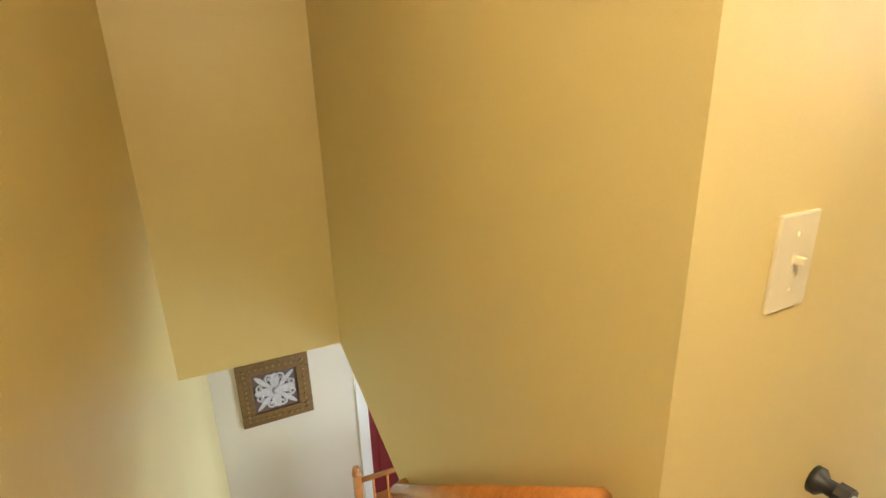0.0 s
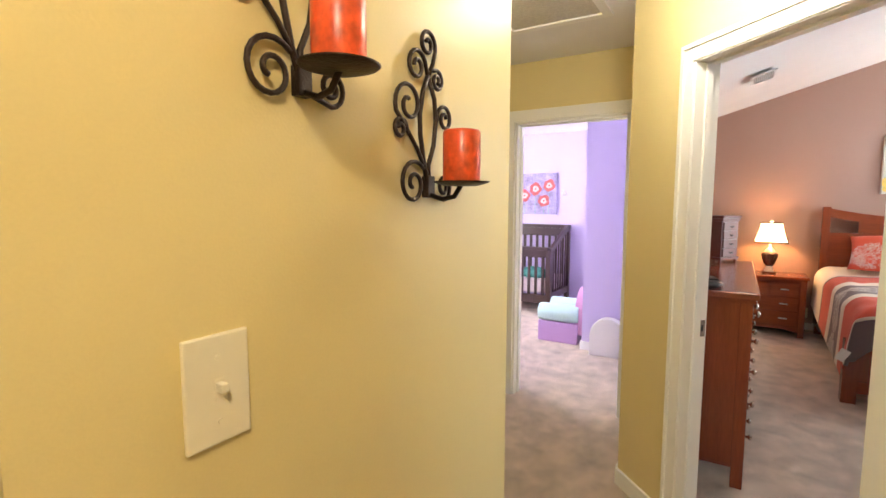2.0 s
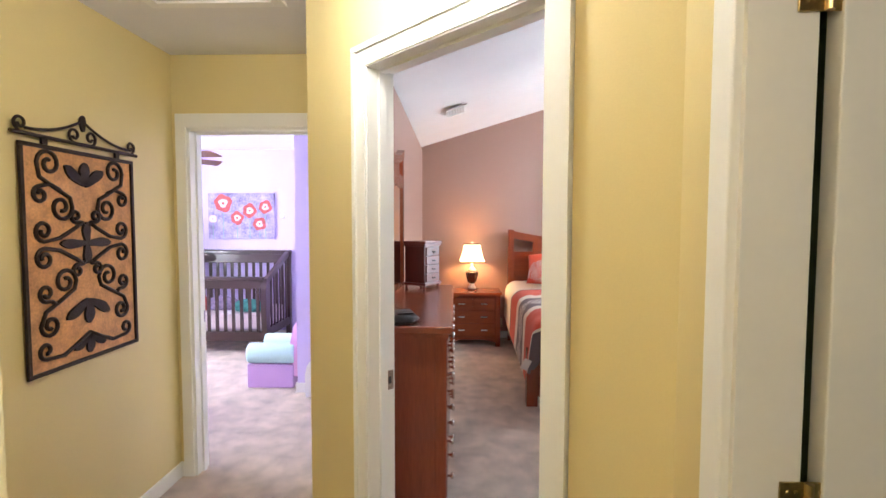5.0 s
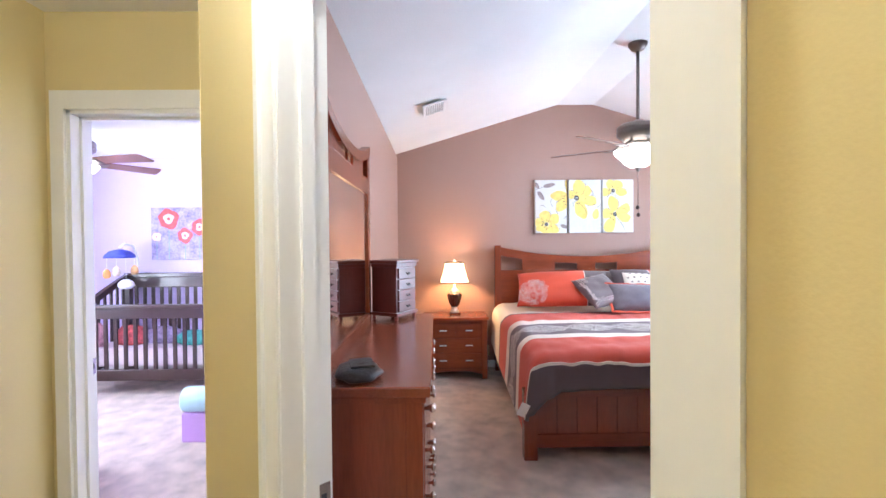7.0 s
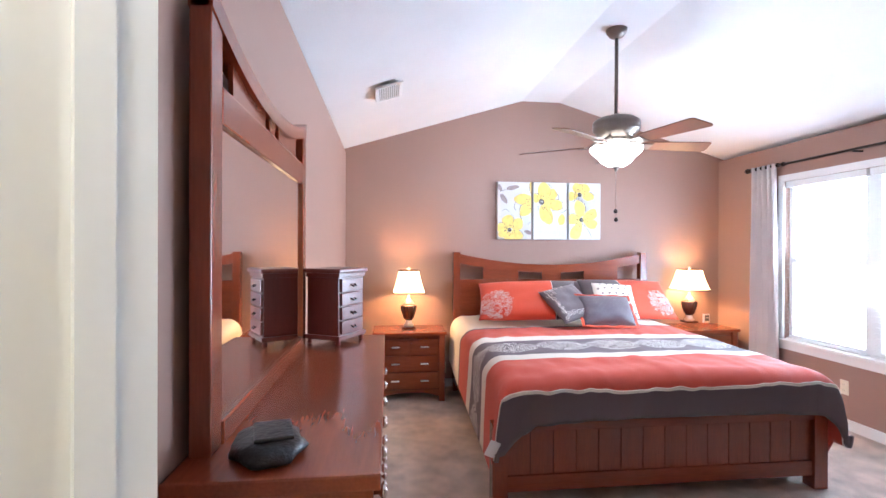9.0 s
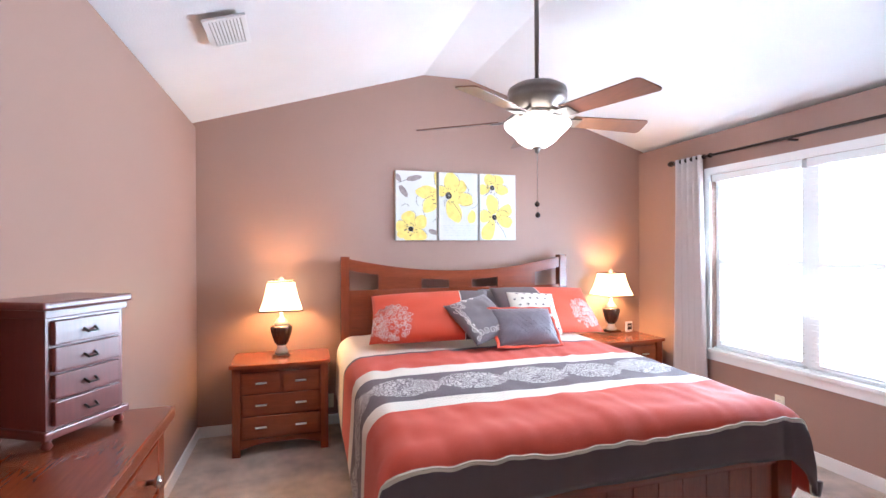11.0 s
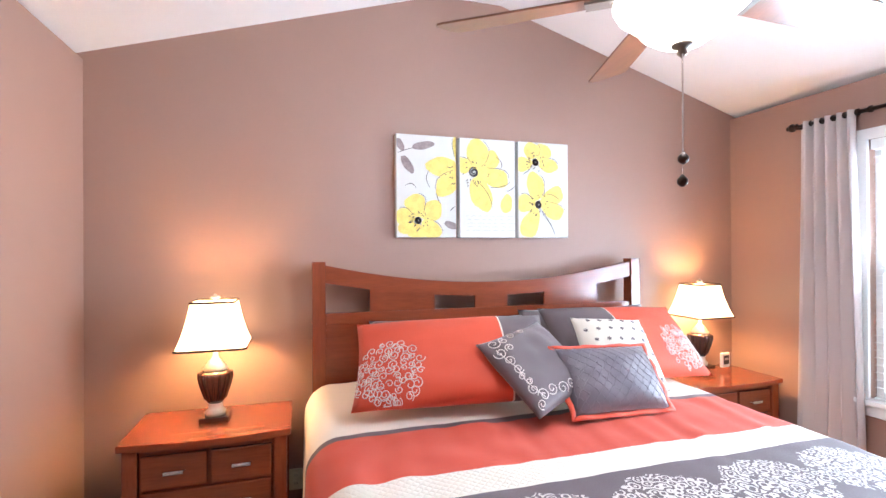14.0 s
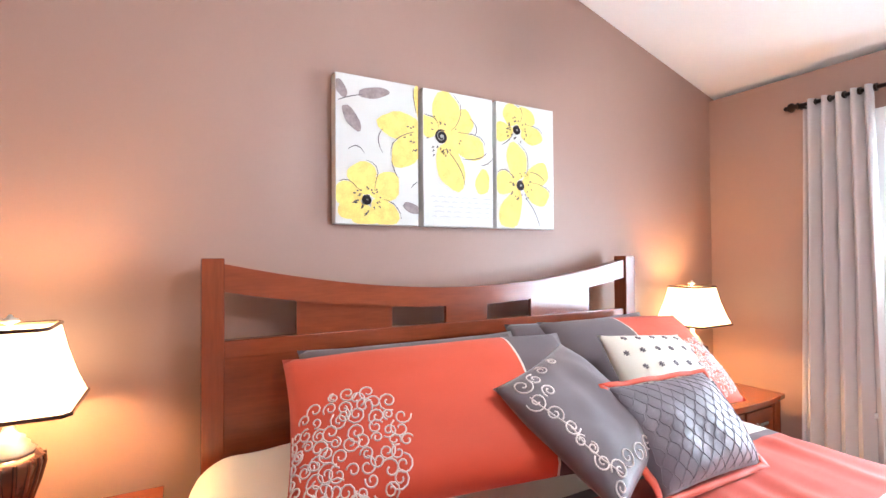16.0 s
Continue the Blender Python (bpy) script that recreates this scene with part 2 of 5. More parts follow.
structure("wall_nursery_front", boxes((XD + 0.061, XD + 0.12, 0.45, D0, 0, 2.44), (XD + 0.061, XD + 0.12, D1, 4.1, 0, 2.44), (XD + 0.061, XD + 0.12, D0, D1, DH, 2.44)), LILAC, "lilac painted wall inside the nursery doorway", "wall")
structure("door_frame_nursery", boxes((XD - 0.003, XD + 0.123, D0, D0 + J, 0, DH), (XD - 0.003, XD + 0.123, D1 - J, D1, 0, DH), (XD - 0.003, XD + 0.123, D0, D1, DH - J, DH + 0.001), (XD + 0.05, XD + 0.085, D1 - J - 0.012, D1 - J, 0, DH - J), (XD + 0.05, XD + 0.085, D0 + J, D1 - J, DH - J - 0.012, DH - J)), TRIM, "white painted nursery door jamb with a stop", "door frame")
structure("trim_nursery_doorway", boxes((XD - 0.018, XD, D0 - CW, D0 + 0.004, 0, DH + 0.075), (XD - 0.018, XD, D1 - 0.004, D1 + CW, 0, DH + 0.075), (XD - 0.018, XD, D0, D1, DH - 0.004, DH + 0.075)), TRIM, "white moulded nursery door casing", "door casing", 0.004)
structure("ceiling_hall", prism([(-1.4, -0.66), (2.03, -0.66), (3.20, 0.51), (4.065, 0.51), (4.065, 1.68), (0.90, 1.68), (0.90, 2.9), (-1.4, 2.9)], 0.10, "z", 2.44), CEIL, "white textured hall ceiling", "ceiling")
structure("wall_landing_back", boxes((-1.4, -1.3, -0.68, 0.62, -0.1, 2.44)), YELLOW, "yellow painted wall at the end of the landing", "wall")

# nursery
structure("wall_nursery_back", boxes((7.42, 7.52, YL + 0.12, 4.2, 0, 2.44)), LILAC, "pale lilac painted wall behind the crib", "wall")
structure("wall_nursery_closet", boxes((5.36, 7.42, YL + 0.12, 1.31, 0, 2.44)), LILAC, "lilac painted closet wall in the nursery", "wall")
structure("wall_nursery_right", boxes((XD + 0.12, 5.36, YL + 0.11, YL + 0.20, 0, 2.44)), LILAC, "lilac painted side wall of the nursery", "wall")
structure("wall_nursery_left", boxes((XD, 4.8, 4.1, 4.24, 0, 2.44), (6.2, XB + 0.1, 4.1, 4.24, 0, 2.44), (4.8, 6.2, 4.1, 4.24, 0, 0.8), (4.8, 6.2, 4.1, 4.24, 2.05, 2.44)), LILAC, "lilac painted nursery wall round its added, unseen window", "wall")
structure("ceiling_nursery", boxes((XD + 0.12, XB + 0.1, YL + 0.12, 4.24, 2.44, 2.54)), CEIL, "white textured nursery ceiling", "ceiling")

# bathroom behind the hall door
structure("wall_bathroom", boxes((0.5, 2.16, -2.5, -2.4, 0, 2.44), (0.5, 0.6, -2.4, -0.60, 0, 2.44), (2.06, 2.16, -2.4, -0.60, 0, 2.44)), GREEN, "sage green painted bathroom wall", "wall")
structure("ceiling_bathroom", boxes((0.5, 2.18, -2.5, -0.665, 2.44, 2.5)), CEIL, "white bathroom ceiling", "ceiling")
structure("door_frame_bathroom", boxes((1.945, 1.965, -0.603, -0.502, 0, 2.03), (1.14, 1.16, -0.603, -0.502, 0, 2.03), (1.16, 1.945, -0.603, -0.502, 2.01, 2.03)), TRIM, "white painted bathroom door jamb", "door frame")
structure("trim_bathroom_doorway", boxes((1.955, 2.013, -0.505, -0.487, 0, 2.09), (1.09, 1.15, -0.505, -0.487, 0, 2.09), (1.15, 1.955, -0.505, -0.487, 2.02, 2.09)), TRIM, "white moulded bathroom door casing", "door casing", 0.004)

# stairwell
structure("wall_stair_side", prism([(0.73, -0.31), (0.73, 2.44), (2.82, 2.44), (2.82, 0.15), (2.72, 0.15)], 0.10, "x", 0.80), YELLOW, "yellow painted stairwell wall with a sloping lower edge", "wall")
structure("wall_stair_header", boxes((-0.02, 0.80, 2.72, 2.82, 0.15, 2.44)), YELLOW, "yellow painted header over the stairs", "wall")
structure("wall_stair_left", boxes((-0.14, -0.02, 0.62, 4.6, -2.8, 2.44)), YELLOW, "yellow painted left wall of the stairwell lit from below", "wall")
structure("wall_landing_end", boxes((-1.3, -0.02, 0.50, 0.62, -2.8, 2.44)), YELLOW, "yellow painted wall beside the landing", "wall")
structure("wall_lower_back", boxes((-0.14, 1.26, 4.47, 4.57, -2.8, 0.2), (2.12, 4.0, 4.47, 4.57, -2.8, 0.2), (1.26, 2.12, 4.47, 4.57, -0.69, 0.2)), CREAM, "cream painted wall at the foot of the stairs", "wall")
structure("floor_lower", boxes((-0.3, 4.1, 0.0, 4.8, -2.82, -2.72)), OAK, "honey wooden floor below the stairs", "floor")
structure("ceiling_lower", boxes((0.90, 4.1, 1.70, 4.8, 0.15, 0.23), (-0.02, 0.90, 2.82, 4.6, 0.15, 0.23)), CEIL, "white ceiling of the lower hall", "ceiling")
structure("wall_lower_right", boxes((4.0, 4.1, 0.0, 4.7, -2.8, -0.13), (0.9, 4.0, 0.0, 0.1, -2.8, -0.12)), CREAM, "cream painted wall of the lower hall", "wall")

# ---- bedroom furniture ----
def arc(y, half, low, high):
    return low + (high - low) * (y / half) ** 2


def king_bed():
    bed = thing("bed", pose(5.075, -1.75, 0), "cherry-stained wooden king bed with a sagging-top headboard", "bed")
    h = 1.042
    o = -0.04
    g, q = 1.04, 0.045
    for s in (-1, 1):
        y = s * (h - 0.035) + o
        part("headboard_post", boxes((2.22, 2.30, y - 0.035, y + 0.035, 0, 1.415)), WOODZ, bed, bevel=0.004)
        part("foot_post", boxes((0, 0.09, s * (g - 0.045) - 0.045 + q, s * (g - 0.045) + 0.045 + q, 0, 0.47)), WOODZ, bed, bevel=0.005)
        part("side_rail", boxes((0.09, 2.22, s * 0.955 - 0.02 + q, s * 0.955 + 0.02 + q, 0.13, 0.36)), WOODX, bed, bevel=0.004)
    n = 24
    ys = [-h + 0.07 + (2 * h - 0.14) * i / n for i in range(n + 1)]
    top = [(y + o, arc(y, h, 1.285, 1.412)) for y in ys]
    low = [(y + o, arc(y, h, 1.205, 1.315)) for y in ys[::-1]]
    part("top_rail", prism(top + low, 0.06, "x", 2.23), WOODY, bed)
    part("middle_rail", boxes((2.235, 2.285, -h + 0.07 + o, h - 0.07 + o, 1.075, 1.135)), WOODY, bed, bevel=0.003)
    part("headboard_panel", boxes((2.25, 2.275, -h + 0.07 + o, h - 0.07 + o, 0.30, 1.075)), WOODY, bed)
    for y0, y1 in ((-0.73, -0.355), (-0.105, 0.105), (0.355, 0.73)):
        yy = [y0 + (y1 - y0) * i / 6 for i in range(7)]
        part("slat_panel", prism([(y + o, arc(y, h, 1.21, 1.32)) for y in yy] + [(y1 + o, 1.135), (y0 + o, 1.135)], 0.02, "x", 2.25), WOODY, bed)
    pw = (2 * g - 0.18) / 14
    for i in range(14):
        y = -g + 0.09 + q + pw * i
        part("footboard_plank", boxes((0.03, 0.06, y + 0.0015, y + pw - 0.0015, 0.10, 0.44)), WOODZ, bed, bevel=0.003)
    part("footboard_backing", boxes((0.06, 0.07, -g + 0.09 + q, g - 0.09 + q, 0.10, 0.44)), WOODZ, bed)
    part("footboard_cap", boxes((0.01, 0.085, -g + 0.09 + q, g - 0.09 + q, 0.42, 0.47)), WOODY, bed, bevel=0.004)
    part("footboard_base", boxes((0.015, 0.075, -g + 0.09 + q, g - 0.09 + q, 0.08, 0.17)), WOODY, bed, bevel=0.003)
    part("box_spring", boxes((0.10, 2.20, -0.90, 0.955, 0.22, 0.42)), mat("grey_bed_skirt", (0.12, 0.10, 0.11), 0.9), bed, bevel=0.02)
    part("mattress", boxes((0.11, 2.20, -0.905, 0.96, 0.42, 0.73)), mat("ivory_mattress", (0.75, 0.70, 0.60), 0.9), bed, smooth=True, bevel=0.06)


king_bed()


def striped_fabric():
    """Comforter cloth: bands along U in metres, lace medallions on the grey band."""
    m = mat("comforter_cloth", (0.5, 0.1, 0.08), 0.75, vary=0.05, fine=500, bump=0.12, sheen=0.12)
    nt = m.node_tree
    n, link = nt.nodes, nt.links.new
    uv, sep = n.new("ShaderNodeUVMap"), n.new("ShaderNodeSeparateXYZ")
    link(uv.outputs[0], sep.inputs[0])
    ramp = n.new("ShaderNodeValToRGB")
    ramp.color_ramp.interpolation = "CONSTANT"
    div = n.new("ShaderNodeMath")
    div.operation = "MULTIPLY"
    div.inputs[1].default_value = 0.4
    link(sep.outputs[0], div.inputs[0])
    link(div.outputs[0], ramp.inputs[0])
    RED, IVORY, GREY = (0.56, 0.066, 0.032, 1), (0.78, 0.72, 0.62, 1), (0.118, 0.088, 0.098, 1)
    bands = [(0.0, IVORY), (0.735, GREY), (0.775, RED), (1.15, IVORY), (1.29, GREY), (1.71, IVORY), (1.83, RED), (2.285, IVORY), (2.297, GREY)]
    e = ramp.color_ramp.elements
    e[0].position, e[0].color = 0.0, bands[0][1]
    e[1].position, e[1].color = bands[1][0] * 0.4, bands[1][1]
    for u, c in bands[2:]:
        el = e.new(u * 0.4)
        el.color = c
    # medallions: rings of scrolls, masked to ovals along the grey band
    def math_node(op, a, b=None):
        k = n.new("ShaderNodeMath")
        k.operation = op
        for i, v in enumerate((a, b)):
            if v is None:
                continue
            if isinstance(v, (int, float)):
                k.inputs[i].default_value = v
            else:
                link(v, k.inputs[i])
        return k.outputs[0]
    u = math_node("DIVIDE", math_node("SUBTRACT", sep.outputs[0], 1.50), 0.165)
    vv = math_node("DIVIDE", math_node("SUBTRACT", math_node("FRACT", math_node("DIVIDE", math_node("ADD", sep.outputs[1], 10.12), 0.37)), 0.5), 0.56)
    r2 = math_node("ADD", math_node("MULTIPLY", u, u), math_node("MULTIPLY", math_node("MULTIPLY", vv, vv), 1.05))
    edge = n.new("ShaderNodeTexNoise")
    edge.inputs["Scale"].default_value = 16
    link(uv.outputs[0], edge.inputs["Vector"])
    oval = math_node("LESS_THAN", math_node("ADD", r2, math_node("MULTIPLY", edge.outputs["Fac"], 0.7)), 1.16)
    neck = math_node("LESS_THAN", math_node("ABSOLUTE", u), 0.26)
    inside = math_node("MAXIMUM", oval, neck)
    vor = n.new("ShaderNodeTexVoronoi")
    vor.feature = "F1"
    vor.inputs["Scale"].default_value = 34
    link(uv.outputs[0], vor.inputs["Vector"])
    lines = math_node("GREATER_THAN", math_node("SINE", math_node("MULTIPLY", vor.outputs["Distance"], 17.0)), 0.05)
    lace = math_node("MULTIPLY", inside, lines)
    mix = n.new("ShaderNodeMix")
    mix.data_type = "RGBA"
    link(lace, mix.inputs[0])
    link(ramp.outputs[0], mix.inputs[6])
    mix.inputs[7].default_value = (0.62, 0.58, 0.54, 1)
    link(mix.outputs[2], n["Principled BSDF"].inputs["Base Color"])
    # diamond stitching on the wide ivory bands
    cross = []
    for sgn in ("ADD", "SUBTRACT"):
        cross.append(math_node("ABSOLUTE", math_node("SINE", math_node("MULTIPLY", math_node(sgn, sep.outputs[0], sep.outputs[1]), 105.0))))
    quilted = math_node("MULTIPLY", math_node("GREATER_THAN", sep.outputs[0], 1.15), math_node("LESS_THAN", sep.outputs[0], 1.29))
    quilted = math_node("MAXIMUM", quilted, math_node("MULTIPLY", math_node("GREATER_THAN", sep.outputs[0], 1.71), math_node("LESS_THAN", sep.outputs[0], 1.83)))
    height = math_node("MULTIPLY", quilted, math_node("POWER", math_node("MINIMUM", cross[0], cross[1]), 0.5))
    height = math_node("ADD", height, math_node("MULTIPLY", lace, 0.6))
    relief = n.new("ShaderNodeBump")
    relief.inputs["Strength"].default_value = 0.55
    relief.inputs["Distance"].default_value = 0.004
    link(height, relief.inputs["Height"])
    old = n["Principled BSDF"].inputs["Normal"].links
    if old:
        link(old[0].from_socket, relief.inputs["Normal"])
    link(relief.outputs[0], n["Principled BSDF"].inputs["Normal"])
    return m


def comforter():
    """A quilt over the bed: u runs from the head to the hem over the foot, v across with a drop on both sides."""
    x_head, x_edge, top = 7.24, 4.995, 0.765
    nu, nv = 110, 220
    bm = bmesh.new()
    uvs = {}
    width = 3.02
    grid = []
    length = 2.45
    for i in range(nu + 1):
        u = length * i / nu
        row = []
        for j in range(nv + 1):
            v = -width / 2 + width * j / nv
            # along the bed, rolling over the foot
            run = x_head - x_edge
            rad = 0.11
            if u < run - rad:
                x, dz, fall = x_head - u, 0.0, 0.0
            else:
                a = min((u - run + rad) / rad, math.pi / 2)
                over = max(0.0, u - (run - rad) - rad * math.pi / 2)
                x = x_edge + rad - rad * math.sin(a) - 0.02 * over
                dz = -rad * (1 - math.cos(a)) - over
                fall = over
            # across, rolling over the sides
            rs = 0.13
            av, sg = abs(v), 1 if v > 0 else -1
            half = 1.045 if v > 0 else 0.985
            hem = 0.30 + 0.16 * min(1.0, u / 2.0)
            if av < half - rs:
                y, dy = v, 0.0
            else:
                a = min((av - half + rs) / rs, math.pi / 2)
                over = max(0.0, av - (half - rs) - rs * math.pi / 2)
                over = min(over * hem / 0.38, hem)
                y = sg * (half - rs + rs * math.sin(a) + 0.05 * over)
                dy = -rs * (1 - math.cos(a)) - over
            if -dz > 0 and av > 0.86:
                dz *= 1 + 0.5 * min(1.0, (av - 0.86) / 0.16)
            drop = max(-dz, 0) if dy == 0 else -dy if dz == 0 else max(-dz, -dy) + 0.25 * min(-dz, -dy)
            if dz < 0 and dy < 0:
                drop = min(drop, 0.40 + 0.03 * math.sin(9 * v))
                y += sg * 0.03 * min(1.0, drop / 0.3)
                x -= 0.02 * min(1.0, drop / 0.3)
            z = top - 0.035 * min(1.0, u / 2.0) - drop + 0.03 * math.cos(min(1, av / half) * math.pi / 2)
            # creases and quilting
            p = Vector((x * 2.2, y * 2.2, z * 2.2))
            z += 0.012 * noise.noise(p) * (1 if drop < 0.1 else 0.3)
            z += 0.012 * noise.noise(Vector((x * 1.5 + y * 6, y * 2 - x * 7, 1.7))) * min(1.0, max(0.0, (u - 1.6) / 0.3)) * (1 if drop < 0.1 else 0.2)
            z += 0.004 * noise.noise(p * 4)
            # puckers running off the seams of the red bands
            seam = max(math.exp(-abs(u - s) / 0.13) for s in (0.775, 1.15, 1.83, 2.285))
            red = 1 if 0.77 < u < 1.15 or u > 1.83 else 0.25
            z += red * (0.0055 + 0.0065 * seam) * noise.noise(Vector((y * 13 + 0.5 * math.sin(x * 3), x * 1.6, 5.1))) * (1 if drop < 0.1 else 0.3)
            wave = 0.012 * noise.noise(Vector((y * 5 + x * 2, drop * 2, 3))) * min(1, drop / 0.1)
            if -dz > 0.05:
                x += wave * 1.4
            if -dy > 0.05:
                y += sg * wave * 1.4
            vert = bm.verts.new((x, y - 1.75, z))
            uvs[vert] = (u + 0.05 * min(1.0, v * v), v)
            row.append(vert)
        grid.append(row)
    for i in range(nu):
        for j in range(nv):
            bm.faces.new((grid[i][j], grid[i + 1][j], grid[i + 1][j + 1], grid[i][j + 1]))
    lay = bm.loops.layers.uv.new("UVMap")
    for f in bm.faces:
        for lp in f.loops:
            lp[lay].uv = uvs[lp.vert]
    cord = []
    for j in range(nv + 1):
        v = -width / 2 + width * j / nv
        k = (2.291 - 0.05 * min(1.0, v * v)) * nu / length
        a, b = grid[int(k)][j].co, grid[int(k) + 1][j].co
        cord.append(a.lerp(b, k - int(k)) + Vector((-0.004, 0, 0.002)))
    cov = thing("comforter", pose(0, 0, 0), "red, grey and ivory striped comforter with lace medallions", "comforter")
    bed_thing = part("quilt", bm, striped_fabric(), cov, smooth=True)
    part("piping", tube(cord, 0.0045, 6), mat("ivory_piping", (0.78, 0.72, 0.62), 0.7), cov, "ivory piping along the lower seam", smooth=True)
    sol = bed_thing.modifiers.new("thickness", "SOLIDIFY")
    sol.thickness, sol.offset = 0.022, -1


comforter()


def drawer_pull(parent, x, y, z, w=0.075):
    bm = tube([(x, y - w / 2, z), (x - 0.018, y - w / 2 + 0.008, z), (x - 0.018, y + w / 2 - 0.008, z), (x, y + w / 2, z)], 0.005, 6)
    add_box(bm, x - 0.021, x - 0.013, y - w / 2, y + w / 2, z - 0.008, z + 0.008)
    return part("handle", bm, NICKEL, parent, "brushed nickel handle")


def nightstand(m, label, w=0.68):
    ns = thing("nightstand", m, label, "nightstand", "nightstands beside the bed")
    # local: front faces -x, top at 0.69
    n = 10
    bow = [(-0.015 - 0.03 * math.cos((i / n - 0.5) * math.pi), -w / 2 + w * i / n) for i in range(n + 1)]
    part("top", prism(bow + [(0.42, w / 2), (0.42, -w / 2)], 0.03, "z", 0.66), WOODY, ns, bevel=0.004)
    part("body", boxes((0.03, 0.40, -w / 2 + 0.05, w / 2 - 0.05, 0.08, 0.66)), WOODY, ns)
    for sx in (0.0, 0.37):
        for sy in (-1, 1):
            y = sy * (w / 2 - 0.045)
            part("leg", prism([(sx, y - 0.028), (sx + 0.05, y - 0.028), (sx + 0.05, y + 0.028), (sx, y + 0.028)], 0.66, "z", 0), WOODZ, ns, bevel=0.004)
    n = 12
    a = w / 2 - 0.073
    part("apron", prism([(-a, 0.12), (a, 0.12)] + [(a - 2 * a * i / n, 0.05 + 0.05 * math.sin(math.pi * i / n)) for i in range(n + 1)], 0.02, "x", 0.012), WOODY, ns)
    rows = [(0.47, 0.62, 2), (0.305, 0.455, 1), (0.135, 0.29, 1)]
    for z0, z1, k in rows:
        for i in range(k):
            y0 = -a + 0.005 + (2 * a - 0.01) * i / k
            y1 = -a - 0.005 + (2 * a + 0.0) * (i + 1) / k
            d = part("drawer", boxes((0.006, 0.03, y0 + 0.005, y1 - 0.005, z0, z1)), WOODY, ns, bevel=0.004)
            for yy in ([(y0 + y1) / 2] if k == 2 else [-a / 2, a / 2]):
                drawer_pull(d, 0.006, yy, (z0 + z1) / 2)
    return ns


ns1 = nightstand(pose(6.975, -0.292, 0) @ Matrix.Diagonal((1, 1.03, 0.957, 1)), "cherry-stained wooden nightstand with nickel-handled drawers")
copy_thing(ns1, pose(7.0, -3.33, 0) @ Matrix.Diagonal((1, 1, 0.957, 1)))

SHADE = mat("lit_linen_shade", (0.85, 0.74, 0.55), 0.8, vary=0.03, bump=0.05, emit=(1.0, 0.66, 0.33), power=5.0)
BROWNC = mat("brown_glazed_ceramic", (0.05, 0.018, 0.012), 0.15, coat=0.6)
BRONZE = mat("antique_silver_collar", (0.72, 0.66, 0.58), 0.35, 0.7)


def bedside_lamp(m):
    lp = thing("table_lamp", m, "lit table lamp with brown urn base and cream square shade", "lamp", "lamps on the nightstands")
    part("base_plate", boxes((-0.065, 0.065, -0.065, 0.065, 0, 0.022)), BROWNC, lp, bevel=0.004)
    part("foot", lathe([(0.045, 0.022), (0.05, 0.035), (0.035, 0.05), (0.03, 0.07), (0.036, 0.08)], 24), BRONZE, lp, smooth=True)
    urn = [(0.034, 0.078), (0.045, 0.10), (0.065, 0.16), (0.076, 0.205), (0.074, 0.225), (0.055, 0.238)]
    body = part("urn", lathe(urn, 32), BROWNC, lp, smooth=True)
    for i in range(16):
        a = 2 * math.pi * i / 16
        pts = [((r + 0.001) * math.cos(a), (r + 0.001) * math.sin(a), z) for r, z in urn[1:5]]
        part("flute", tube(pts, 0.005, 6), BROWNC, body)
    part("neck", lathe([(0.052, 0.237), (0.058, 0.245), (0.045, 0.256), (0.046, 0.263), (0.034, 0.272), (0.035, 0.28), (0.02, 0.29), (0.012, 0.31), (0.012, 0.33)], 24), BRONZE, lp, smooth=True)
    # square tapered shade, open above and below
    bm = bmesh.new()
    rings = []
    for r, z in ((0.152, 0.357), (0.130, 0.42), (0.112, 0.49), (0.096, 0.572)):
        c = 0.018
        ring = []
        for sx, sy in ((1, 1), (-1, 1), (-1, -1), (1, -1)):
            a, b = (r * sx, (r - c) * sy), ((r - c) * sx, r * sy)
            ring += [a, b] if sx * sy > 0 else [b, a]
        rings.append([bm.verts.new((x, y, z)) for x, y in ring])
    for p, q in zip(rings, rings[1:]):
        for i in range(8):
            j = (i + 1) % 8
            bm.faces.new((p[i], p[j], q[j], q[i]))
    sh = part("shade", bm, SHADE, lp, "glowing cream linen shade")
    for r, z in ((0.153, 0.357), (0.097, 0.572)):
        ring = [(r, r - 0.018), (r - 0.018, r), (-r + 0.018, r), (-r, r - 0.018), (-r, -r + 0.018), (-r + 0.018, -r), (r - 0.018, -r), (r, -r + 0.018), (r, r - 0.018)]
        part("shade_trim", tube([(x, y, z) for x, y in ring], 0.006, 6), BROWNC, sh)
    part("finial", lathe([(0.008, 0.572), (0.006, 0.582), (0.02, 0.587), (0.02, 0.595), (0.008, 0.600), (0.004, 0.608)], 12), BRONZE, lp, smooth=True)
    return lp


lamp1 = bedside_lamp(pose(7.215, -0.288, 0.66))
copy_thing(lamp1, pose(7.30, -3.325, 0.66))


